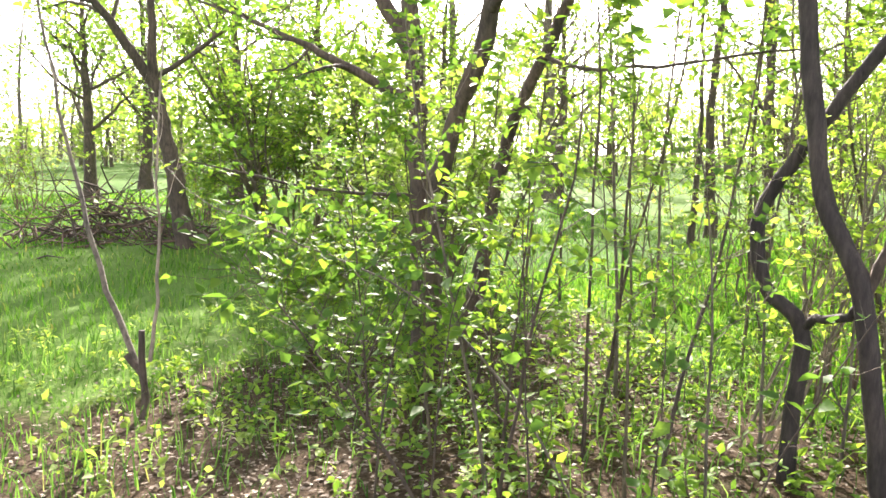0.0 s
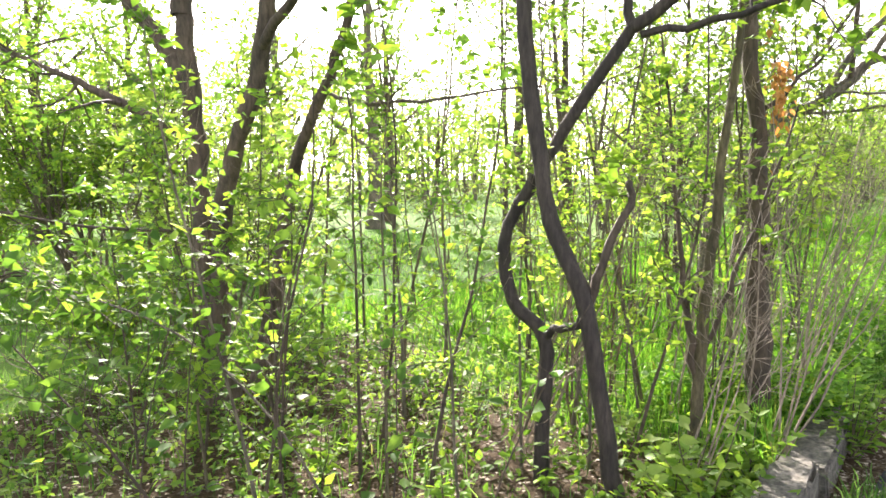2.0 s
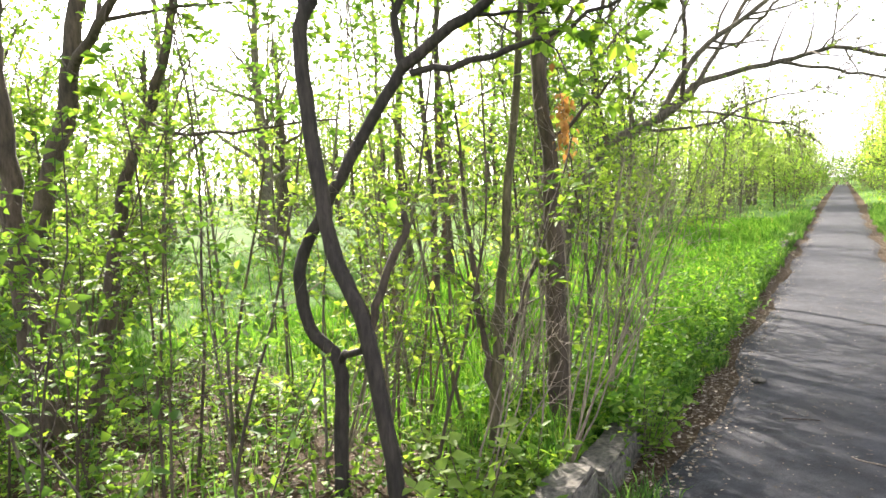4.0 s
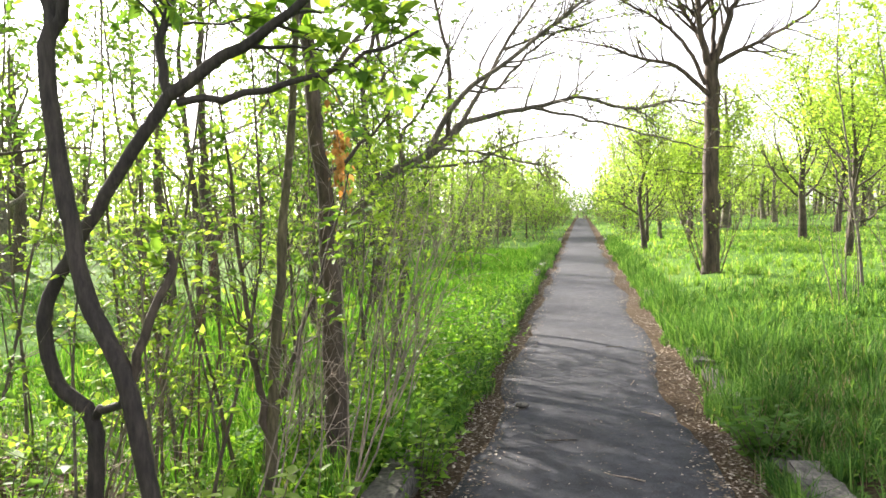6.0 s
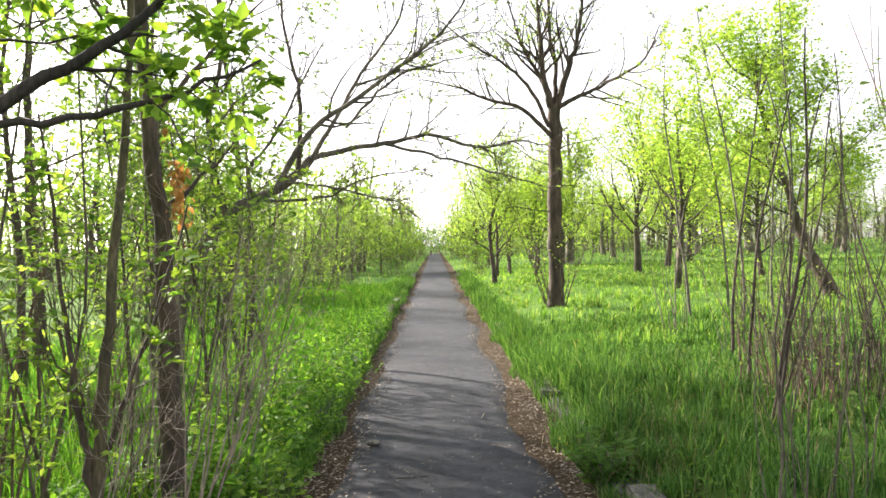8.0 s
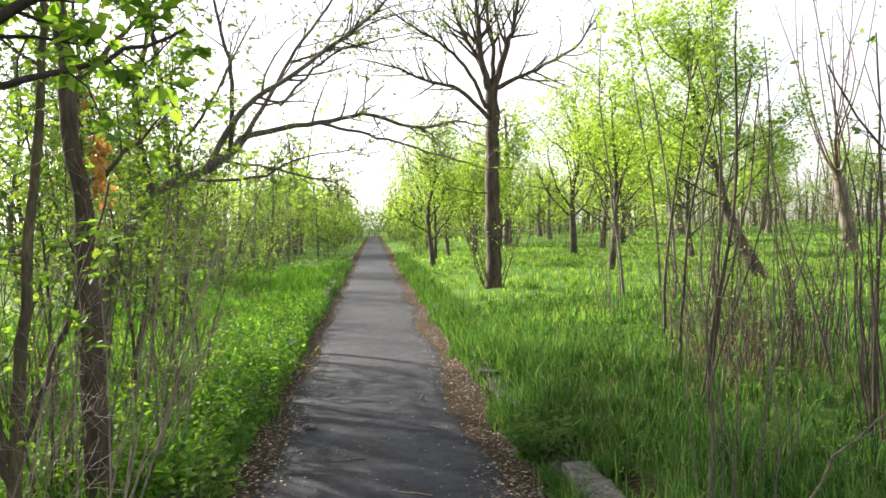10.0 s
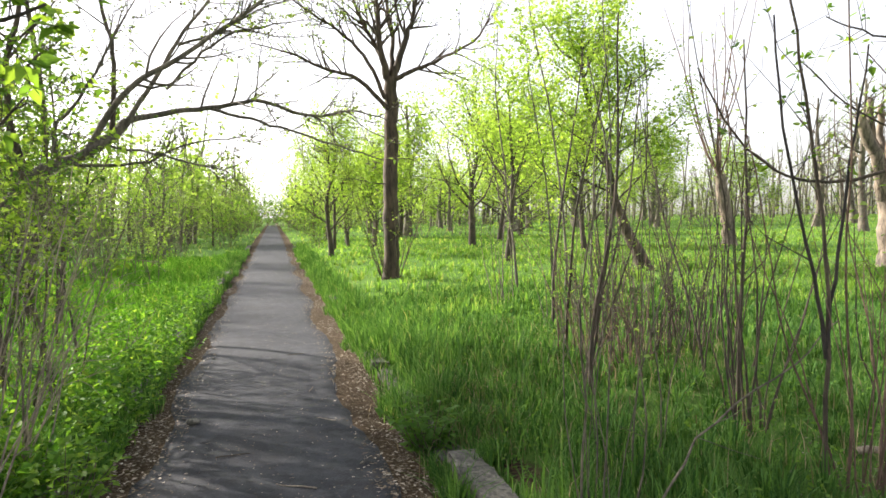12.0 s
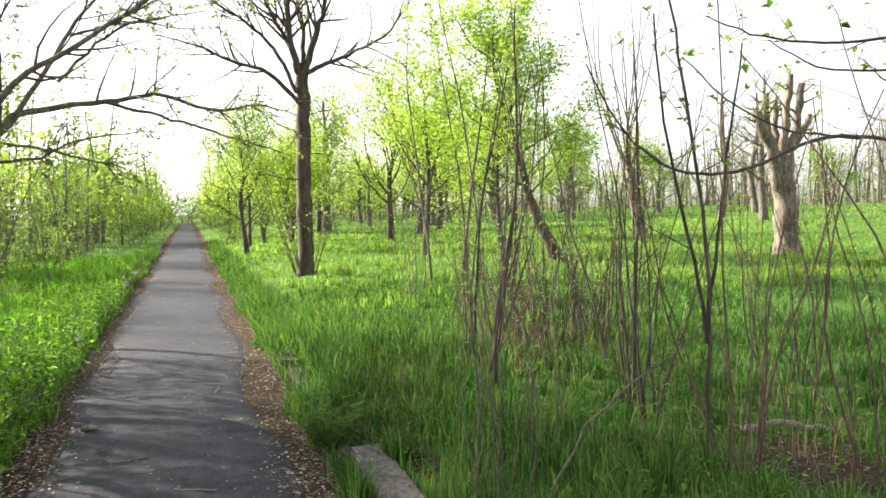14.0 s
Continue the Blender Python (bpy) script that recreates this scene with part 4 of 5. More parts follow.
def build_undergrowth():
    """Low leafy weeds: on the left kerb, under the thicket and at the right kerb."""
    rng = np.random.default_rng(41)

    def bed(label, n, x0, x1, y0, y1, hmax, size, mat, power=1.0):
        sites = []
        for _ in range(n):
            x, y = rng.uniform(x0, x1), y0 + (y1 - y0) * rng.random() ** power
            if x > -1.24 and x < -1.0:
                z0 = 0.15
            else:
                z0 = gz(x, y)
            h = hmax * rng.uniform(0.3, 1.1) * (0.62 + 0.38 * math.sin(3.1 * x + 1.3 * y) * math.sin(2.3 * y - x))
            dx, dy = rng.normal(0, 0.12, 2) * h * 3
            m = max(3, int(h / 0.045))
            for k in range(m):
                u = (k + 1) / m
                sites.append(((x + dx * u, y + dy * u, z0 + h * u), (rng.normal(), rng.normal(), 0.3)))
        v, q, t = leaf_arrays(sites, size, rng, per=2, droop=0.15, slim=0.62)
        tagged(mesh_object("undergrowth", np_mesh("undergrowth", v, q, t), mat, smooth=False), label, "undergrowth", kind="stuff")

    bed("bed of fresh green weeds overgrowing the kerb", 1900, -2.1, -0.93, 5.0, 17, 0.36, 0.056, LEAF_WEED, 1.5)
    bed("yellow-green leafy weeds at the path edge", 420, -1.9, -0.9, 4.6, 13, 0.40, 0.05, LEAF, 1.3)
    bed("low leafy weeds behind the kerb", 260, -1.7, -1.2, 3.3, 5.2, 0.32, 0.05, LEAF)
    bed("low leafy weeds on the wood floor", 1200, -5.5, -1.3, 2.2, 7.0, 0.27, 0.05, LEAF)
    bed("pale low seedlings among fallen leaves", 420, -7.0, -3.0, 1.4, 5.5, 0.16, 0.05, LEAF_PALE)
    bed("tangled weeds in the verge grass", 1500, 1.15, 4.2, 3.3, 13, 0.24, 0.032, LEAF_DEEP)

    blades = {}
    for mat in (LEAF, LEAF_PALE, LEAF_DEEP):
        for k in range(3):
            v, q, _ = leaf_arrays([((0, 0, 0), (1, 0, 0))], 1.0, rng, per=1, droop=0, slim=0.65)
            v = v - v[0]
            end = Vector(v[3])
            turn = end.rotation_difference(Vector((1, 0, 0))).to_matrix()
            me = np_mesh("leaf", [turn @ Vector(p) / end.length for p in v], q)
            me.materials.append(mat)
            blades[mat.name, k] = me

    def weed(place, h, n, size, mat, label, name="weed"):
        """A few leafy stalks; each leaf is a piece of its stalk."""
        ob = root(name, place, label, "weed", "weeds")
        for _ in range(n):
            w = Wood()
            line = wander((rng.normal(0, 0.02), rng.normal(0, 0.02), 0), (rng.normal(0, 0.5), rng.normal(0, 0.5), 1), h * rng.uniform(0.6, 1.1), 7, rng, 0.1, 0.0)
            w.tube(line, np.linspace(0.005, 0.002, 7), 5)
            stalk = part_from(w, "stalk", BARK_GREEN, ob)
            for k in range(2, 7):
                a0 = rng.uniform(0, 6.28)
                for s in range(3):
                    lf = new("leaf", blades[mat.name, int(rng.integers(3))])
                    lf.parent = stalk
                    a = a0 + s * 2.1 + rng.normal(0, 0.3)
                    d = Vector((math.cos(a), math.sin(a), rng.uniform(-0.25, 0.5)))
                    lf.matrix_basis = Matrix.LocRotScale(line[k], d.to_track_quat("X", "Z"), Vector((1, 1, 1)) * size * rng.uniform(0.6, 1.25))

    weed((0.99, 5.6, 0.0), 0.40, 22, 0.065, LEAF_DEEP, "dark green bushy weed beside the kerb")
    weed((-0.96, 5.0, 0.0), 0.42, 12, 0.055, LEAF, "bright green weed growing over the kerb")
    weed((-1.38, 3.7, 0.04), 0.5, 4, 0.075, LEAF_PALE, "broad-leaved yellow-green seedling in the undergrowth")
    weed((-1.5, 3.75, 0.04), 0.35, 7, 0.065, LEAF, "broad-leaved green weed under the trees")
    weed((-1.3, 4.2, 0.04), 0.35, 7, 0.06, LEAF, "broad-leaved green weed by the kerb")
    weed((-2.2, 3.0, 0.03), 0.3, 6, 0.055, LEAF, "low leafy weed on leaf litter")
    weed((-1.22, 3.75, 0.0), 0.2, 6, 0.07, LEAF, "low leafy weed at the kerb")
    for i in range(10):
        x, y = rng.uniform(-4.5, -1.5), rng.uniform(2.9, 5.5)
        weed((x, y, gz(x, y)), rng.uniform(0.25, 0.5), 5, 0.055, (LEAF, LEAF_PALE, LEAF_DEEP)[i % 3], "leafy green weed on the wood floor")
    # tuft of long grass before the kerb
    a = np.random.default_rng(42)
    grass_patch("tuft of long grass at the path edge", 260, lambda n: (a.normal(1.0, 0.05, n), a.normal(4.75, 0.12, n)), lambda x, y: 0.3 + 0 * x, lambda x, y: 0.009 + 0 * x, a)
    grass_patch("tufts of grass at the left path edge", 300, lambda n: (a.normal(-0.82, 0.06, n), a.normal(4.15, 0.2, n)), lambda x, y: 0.14 + 0 * x, lambda x, y: 0.007 + 0 * x, a)


def build_left_corner():
    """The clearing seen first: leaning poles, a tall tree, the round bush and the brush heap."""
    rng = np.random.default_rng(51)
    base = (-4.86, 2.05, 0.0)
    ob = root("forked_sapling", base, "forked bare sapling with a broken stub", "sapling")
    sites = []
    trunk_part(ob, rel(base, [(-4.8, 2.02, -0.05), (-4.86, 2.05, 0.2), (-4.95, 2.0, 0.33)]), 0.022, 0.02, BARK_BROWN, rng, n=8, sides=8, shake=0.002)
    limb(ob, rel(base, [(-4.88, 2.04, 0.24), (-5.33, 2.0, 0.8), (-5.6, 2.0, 1.25), (-6.02, 2.0, 2.0), (-6.3, 2.0, 2.9)]), 0.018, 0.005, BARK_GREY, rng, sites, kids=6, length=0.6, n=18, shake=0.006, start=0.5)
    limb(ob, rel(base, [(-4.86, 2.05, 0.2), (-4.87, 2.05, 0.33), (-4.86, 2.05, 0.47)]), 0.02, 0.017, BARK_BROWN, rng, sites, kids=0, n=6, shake=0.001, name="stub", cut=True)
    limb(ob, rel(base, [(-4.84, 2.08, 0.3), (-4.88, 2.15, 0.7), (-4.95, 2.2, 1.3), (-5.05, 2.3, 2.2)]), 0.012, 0.003, TWIG_DRY, rng, sites, kids=5, length=0.5, n=12, shake=0.005, start=0.5)
    leaves("foliage", sites, 0.05, LEAF, rng, ob, per=1)
    # low arching dead branch across the clearing
    ob = root("fallen_branch", (-3.4, 2.45, 0.0), "long thin dead branch propped across the thicket", "branch")
    s2 = []
    limb(ob, [(0.9, 0.35, -0.02), (0.55, 0.25, 0.5), (0.1, 0.1, 0.86), (-0.45, 0, 0.98), (-1.0, 0, 1.07), (-1.55, 0, 1.15), (-2.15, 0, 1.38)], 0.006, 0.002, BARK_GREY, rng, s2, kids=9, length=0.35, n=20, level=0, shake=0.006, leaf_step=0.2)
    leaves("foliage", s2, 0.05, LEAF_PALE, rng, ob, per=2)
    # the leaning tall tree at the edge of the lawn
    base = (-10.6, 5.0, 0.03)
    ob = root("tree", base, "slim dark tree forking high beside the lawn", "tree")
    sites = []
    trunk_part(ob, [(0, 0, 0), (-0.03, -0.12, 0.9), (-0.1, -0.2, 1.5), (-0.15, -0.32, 2.25)], 0.13, 0.085, BARK_BROWN, rng, n=18)
    limb(ob, [(-0.15, -0.32, 2.2), (-0.2, -0.8, 2.9), (-0.25, -1.2, 3.5), (-0.2, -1.9, 4.8)], 0.075, 0.015, BARK_BROWN, rng, sites, kids=12, length=1.4, leaf_step=0.12)
    limb(ob, [(-0.15, -0.32, 2.2), (-0.1, -0.35, 3.0), (-0.1, -0.3, 4.0), (0.2, -0.2, 5.5)], 0.07, 0.015, BARK_BROWN, rng, sites, kids=12, length=1.4, leaf_step=0.12)
    limb(ob, [(-0.15, -0.3, 2.3), (0.1, 0.1, 2.6), (0.4, 0.5, 3.0), (0.8, 1.1, 3.3)], 0.04, 0.01, BARK_BROWN, rng, sites, kids=10, length=1.0, leaf_step=0.1)
    leaves("crown", sites, 0.09, LEAF, rng, ob, per=3, fine=False, scatter=0.04)
    # the round leafy bushes
    for x, y, h, n, mat, label in ((-11.2, 7.2, 4.2, 34, LEAF, "large bright green leafy bush at the lawn edge"), (-6.9, 5.9, 2.5, 18, LEAF_PALE, "dense young bush with yellow-green leaves"),
                                   (-5.45, 3.75, 1.1, 14, LEAF, "low clump of leafy shoots at the lawn edge"), (-10.2, 8.2, 2.6, 16, LEAF_DEEP, "broad dark green bush behind the lawn")):
        bush((x, y), h, n, mat, label, rng, per=4 if h > 3 else 3, fine=h < 2)
    # heap of dead brush
    ob = root("brush_heap", (-12.4, 4.6, 0.0), "heap of brown dead brush and twigs", "brush heap")
    for _ in range(240):
        w = Wood()
        p = rng.normal(0, 1, 3) * (0.75, 0.75, 0.0)
        p[2] = max(0.0, 0.85 - 0.5 * math.hypot(p[0], p[1])) * rng.random()
        line = wander(p, rng.normal(0, 1, 3) * (1, 1, 0.4), rng.uniform(0.5, 1.4), 6, rng, 0.2, 0.0)
        line[:, 2] = np.abs(line[:, 2])
        w.tube(line, np.linspace(0.016, 0.005, 6), 4)
        part_from(w, "stick", BARK_BROWN if rng.random() < 0.6 else BARK_RED, ob)


def bush(place, h, n, mat, label, rng, size=0.075, leaf_step=0.07, group="bushes", per=2, fine=True, bark=BARK_GREEN):
    x, y = place
    ob = root("bush", (x, y, gz(x, y) - 0.03), label, "bush", group)
    sites = []
    for i in range(n):
        w = Wood()
        a = rng.uniform(0, 6.28)
        line = wander((0.12 * h * math.cos(a), 0.12 * h * math.sin(a), 0), (0.55 * math.cos(a) * rng.random(), 0.55 * math.sin(a) * rng.random(), 1), h * rng.uniform(0.6, 1.05), 9, rng, 0.1, 0.02)
        w.tube(line, np.linspace(0.006 * h, 0.002 * h, 9), 5)
        sprout(w, sites, line, 0.006 * h, 8, 0.3 * h, rng, 1, 0.08, 0.9, 0.12, leaf_step)
        part_from(w, "stem", bark, ob)
    leaves("foliage", sites, size, mat, rng, ob, per=per, fine=fine)
    return ob


# ---- over and beside the path ----


def build_arching_tree():
    """The bare tree on the left whose limbs reach over the path."""
    rng = np.random.default_rng(61)
    base = (-2.9, 9.1, 0.02)
    ob = root("leaning_tree", base, "leaning tree with long bare limbs arching over the path", "tree")
    sites = []
    w = lambda pts: rel(base, pts)
    trunk_part(ob, w([(-2.9, 9.1, 0), (-2.85, 9.1, 0.7), (-2.65, 9.1, 1.4), (-2.25, 9.1, 1.95), (-1.68, 9.1, 2.25), (-1.36, 9.2, 2.56)]), 0.085, 0.045, BARK_GREY, rng, n=24, shake=0.012)
    k = dict(leaf_step=0.05, up=0.06, bend=0.18, spread=0.75, level=1, rmin=0.0045, shake=0.008)
    limb(ob, w([(-1.38, 9.2, 2.55), (-0.99, 9.5, 2.68), (-0.5, 9.5, 2.76), (-0.06, 9.5, 2.83), (0.5, 9.6, 2.7), (1.0, 9.7, 2.78), (1.4, 9.8, 2.7)]), 0.035, 0.006, BARK_GREY, rng, sites, kids=27, length=0.66, n=24, **k)
    limb(ob, w([(-0.62, 9.5, 2.75), (-0.14, 9.5, 2.62), (0.32, 9.5, 2.5), (0.8, 9.5, 2.36), (1.3, 9.5, 2.2)]), 0.019, 0.006, BARK_GREY, rng, sites, kids=14, length=0.52, n=18, **k)
    limb(ob, w([(-1.74, 9.1, 2.22), (-1.4, 9.0, 2.75), (-0.9, 9.0, 3.12), (-0.3, 9.0, 3.55), (0.15, 9.0, 3.95), (0.5, 9.0, 4.5)]), 0.038, 0.006, BARK_GREY, rng, sites, kids=26, length=0.92, n=22, **k)
    limb(ob, w([(-1.36, 9.2, 2.56), (-1.1, 9.4, 3.05), (-0.8, 9.5, 3.6), (-0.38, 9.5, 4.2), (-0.2, 9.5, 5.0)]), 0.029, 0.006, BARK_GREY, rng, sites, kids=17, length=0.92, n=20, **k)
    limb(ob, w([(-1.5, 9.1, 2.42), (-1.45, 9.0, 3.15), (-1.6, 9.0, 3.9), (-1.7, 9.0, 5.0)]), 0.030, 0.006, BARK_BROWN, rng, sites, kids=17, length=0.92, n=18, **k)
    limb(ob, w([(-1.6, 9.05, 2.28), (-1.0, 8.6, 2.17), (-0.6, 8.4, 2.06), (-0.35, 8.3, 2.0)]), 0.014, 0.006, BARK_GREY, rng, sites, kids=17, length=0.46, n=14, **k)
    limb(ob, w([(-2.3, 9.1, 1.9), (-2.4, 8.9, 2.9), (-2.2, 8.8, 3.8), (-2.3, 8.6, 5.2)]), 0.043, 0.006, BARK_BROWN, rng, sites, kids=17, length=1.03, n=16, **k)
    limb(ob, w([(-2.0, 9.1, 2.1), (-1.9, 8.6, 2.4), (-1.5, 8.1, 2.7), (-1.0, 7.6, 3.4)]), 0.024, 0.006, BARK_GREY, rng, sites, kids=17, length=0.92, n=16, **k)
    limb(ob, w([(-1.0, 9.3, 2.9), (-0.6, 9.2, 3.3), (-0.2, 9.1, 3.5), (0.4, 9.0, 3.6)]), 0.018, 0.005, BARK_GREY, rng, sites, kids=12, length=0.5, n=14, **k)
    limb(ob, w([(-0.9, 9.5, 3.4), (-0.4, 9.5, 3.6), (0.1, 9.5, 3.9), (0.7, 9.4, 4.0)]), 0.016, 0.005, BARK_GREY, rng, sites, kids=12, length=0.5, n=14, **k)
    limb(ob, w([(-1.9, 9.1, 2.1), (-1.2, 8.8, 2.1), (-0.7, 8.7, 2.3), (-0.1, 8.6, 2.35)]), 0.018, 0.004, BARK_GREY, rng, sites, kids=12, length=0.5, n=14, **k)
    leaves("bud_growth", sites[::2], 0.028, BUD, rng, ob, per=2)
    leaves("young_foliage", sites[1::6], 0.05, LEAF_PALE, rng, ob, per=2)
    # leafy young trees that hide its foot
    for x, y, h in ((-2.3, 8.2, 3.0), (-2.0, 7.4, 2.7), (-2.9, 8.0, 3.2), (-1.9, 9.2, 2.3), (-3.3, 9.8, 3.0), (-2.4, 10.4, 2.6)):
        sapling((x, y), h, rng, "leafy young tree at the path edge", leaf=LEAF, bark=BARK_BROWN, size=0.055, kids=26, length=0.8, level=1, leaf_step=0.06, group="path-side young trees")


def build_verge_tree():
    """The tall forked tree on the right of the path."""
    rng = np.random.default_rng(62)
    base = (2.38, 16.08, 0.2)
    ob = root("verge_tree", base, "tall brown tree with high forked bare limbs beside the path", "tree")
    sites = []
    w = lambda pts: rel(base, pts)
    trunk_part(ob, w([(2.38, 16.08, 0.15), (2.39, 16.08, 1.2), (2.39, 16.08, 2.46), (2.42, 16.08, 3.69), (2.40, 16.08, 4.35)]), 0.16, 0.125, BARK_ROUGH, rng, n=26, foot=1.35, lumps=0.05, shake=0.012)
    k = dict(leaf_step=0.07, up=0.09, bend=0.13, spread=0.65, level=1, rmin=0.005)
    for pts, r in (([(2.33, 16.0, 3.7), (1.72, 16.0, 4.28), (1.09, 15.9, 4.42), (0.48, 15.8, 4.66), (-0.3, 15.6, 4.8)], 0.06),
                   ([(2.28, 16.0, 3.9), (1.95, 16.1, 4.65), (1.43, 16.2, 5.2), (0.71, 16.3, 5.68), (0.0, 16.5, 6.3)], 0.055),
                   ([(2.5, 16.0, 4.3), (2.9, 16.0, 4.5), (3.39, 16.0, 4.72), (4.2, 16.0, 5.2), (4.55, 16.0, 5.9)], 0.065),
                   ([(2.33, 16.05, 4.3), (2.17, 16.0, 4.98), (2.14, 16.0, 5.74), (2.0, 16.0, 7.5)], 0.10),
                   ([(2.45, 16.05, 4.3), (2.67, 16.0, 5.01), (2.91, 16.0, 5.79), (3.1, 16.0, 7.6)], 0.10),
                   ([(2.38, 16.1, 4.4), (2.06, 16.2, 5.09), (1.76, 16.3, 5.72), (1.4, 16.4, 7.2)], 0.06),
                   ([(2.42, 16.1, 4.4), (2.5, 16.4, 5.2), (2.4, 16.6, 6.2), (2.5, 16.6, 7.5)], 0.07)):
        limb(ob, w(pts), r * 0.82, 0.009, BARK_ROUGH, rng, sites, kids=22, length=1.05, n=18, **k)
    for z, a in ((2.9, 2.9), (2.5, 0.3), (2.0, 3.3), (3.2, 5.5)):
        limb(ob, wander((0.0, 0, z), (math.cos(a), math.sin(a), 0.3), 1.1, 6, rng, 0.2, 0.03), 0.014, 0.004, BARK_BROWN, rng, sites, kids=7, length=0.5, n=8, leaf_step=0.12, name="water_shoot")
    for i in range(16):
        a = i * 0.7
        limb(ob, wander((0.2 * math.cos(a), 0.2 * math.sin(a), 0.1), (0.34 * math.cos(a), 0.34 * math.sin(a), 1), rng.uniform(0.9, 2.6), 6, rng, 0.08, 0.03), 0.009, 0.003, BARK_GREEN, rng, sites, kids=6, length=0.45, n=9, leaf_step=0.08, level=0, name="sucker")
    leaves("bud_growth", sites[::2], 0.045, BUD, rng, ob, per=1, fine=False)
    leaves("young_foliage", sites[1::2], 0.055, LEAF_PALE, rng, ob, per=2, fine=False)


def build_right_foreground():
    """Clumps of bare shoots in the verge grass and the twigs that hang in from the side."""
    rng = np.random.default_rng(71)
    for x, y, n, h, bark, r, sp in ((1.5, 4.05, 9, 1.9, BARK_GREY, 0.007, 0.14), (2.82, 4.85, 12, 2.3, BARK_BROWN, 0.009, 0.1), (2.7, 3.85, 12, 2.1, BARK_RED, 0.0085, 0.12),
                                    (3.1, 3.35, 12, 2.1, BARK_RED, 0.008, 0.16), (2.8, 6.8, 46, 1.15, BARK_RED, 0.006, 0.35), (3.4, 7.2, 60, 1.25, BARK_BROWN, 0.006, 0.35), (4.1, 7.5, 26, 1.5, BARK_BROWN, 0.007, 0.3),
                                    (3.15, 10.9, 8, 1.9, BARK_GREY, 0.008, 0.25), (2.2, 6.0, 4, 2.3, BARK_BROWN, 0.009, 0.12), (3.45, 6.1, 7, 2.2, BARK_BROWN, 0.008, 0.15), (1.9, 4.6, 4, 2.0, BARK_GREY, 0.006, 0.15),
                                    (3.6, 4.4, 8, 1.9, BARK_RED, 0.007, 0.2), (4.3, 5.2, 8, 2.0, BARK_BROWN, 0.007, 0.2), (3.9, 3.6, 9, 1.8, BARK_GREY, 0.007, 0.2), (3.7, 9.0, 30, 1.2, BARK_GREY, 0.007, 0.5)):
        stem_clump((x, y), n, h, rng, "clump of tall thin bare reddish shoots in grass" if bark == BARK_RED else "clump of thin bare grey-brown shoots in grass", bark, r=r * (0.72 if y < 6 else 1.0), spread=sp * 1.3, kids=6, bud=0.03, lean=0.15)
    ob = root("bare_sapling", (2.54, 3.92, gz(2.54, 3.92) - 0.03), "stout bare sapling with smooth purple-brown bark", "sapling", "verge saplings")
    s0 = []
    limb(ob, [(0, 0, 0), (0.01, 0, 0.6), (0.0, 0.02, 1.2), (-0.12, 0.03, 1.9), (-0.2, 0.05, 2.4)], 0.0125, 0.005, BARK_BROWN, rng, s0, kids=8, length=0.55, level=0, n=16, shake=0.004, leaf_step=0.25, name="stem", start=0.45)
    limb(ob, [(0, 0, 0.65), (-0.05, 0.02, 1.0), (-0.22, 0.0, 1.6), (-0.3, 0, 2.2)], 0.011, 0.004, BARK_DARK, rng, s0, kids=6, length=0.45, level=0, n=12, shake=0.004, leaf_step=0.25, name="stem", start=0.4)
    limb(ob, [(0, 0, 0.7), (0.06, 0.02, 1.1), (0.12, 0.0, 1.6), (0.2, 0, 2.1)], 0.010, 0.004, BARK_DARK, rng, s0, kids=6, length=0.45, level=0, n=12, shake=0.004, leaf_step=0.25, name="stem", start=0.4)
    leaves("young_foliage", s0, 0.045, LEAF, rng, ob, per=2)
    # three taller poles with sparse leaves
    for x, y, h in ((2.25, 5.9, 2.7), (2.95, 5.2, 2.4), (3.0, 8.6, 3.2), (4.0, 9.6, 3.2), (2.65, 7.4, 2.6)):
        sapling((x, y), h, rng, "thin bare sapling with a few new leaves", leaf=LEAF_PALE, bark=BARK_BROWN, size=0.045, kids=7, length=0.4, level=0, leaf_step=0.14, group="verge saplings", per=1)
    # bowed stick through the grass
    ob = root("bent_stick", (2.0, 3.6, 0.2), "bent dry stick leaning in the grass", "stick")
    limb(ob, [(-0.45, 0.2, 0.0), (-0.1, 0.3, 0.4), (0.4, 0.4, 0.65), (0.75, 0.5, 0.85)], 0.006, 0.003, BARK_GREY, rng, [], kids=3, n=14, length=0.3, level=0, leaf_step=0)
    ob = root("log", (3.3, 4.25, 0.28), "short pale dead branch lying on bare soil", "branch")
    limb(ob, [(-0.2, 0.1, 0.02), (0, 0.02, 0.05), (0.25, -0.12, 0.03)], 0.022, 0.014, TWIG_DRY, rng, [], kids=0, n=9, cut=True)
    # overhanging twigs from a tree further to the right
    base = (6.6, 4.9, gz(6.6, 4.9))
    ob = root("overhanging_tree", base, "young tree with long drooping bare branches and new leaves", "tree")
    sites = []
    trunk_part(ob, [(0, 0, 0), (-0.05, 0, 1.2), (-0.1, -0.05, 2.2), (0, 0, 3.4), (0.1, 0, 4.6)], 0.07, 0.03, BARK_BROWN, rng)
    w = lambda pts: rel(base, pts)
    hang = [(6.52, 4.9, 1.9), (5.5, 4.7, 2.1), (4.51, 4.4, 1.9), (4.1, 4.4, 1.96), (3.66, 4.4, 1.94), (3.25, 4.4, 1.79), (2.94, 4.4, 1.74), (2.63, 4.4, 1.79), (2.35, 4.4, 2.01), (2.16, 4.4, 2.31)]
    limb(ob, w(hang), 0.016, 0.004, BARK_BROWN, rng, sites, kids=6, length=0.3, level=0, n=34, shake=0.004, leaf_step=0.2, name="branch", start=0.5)
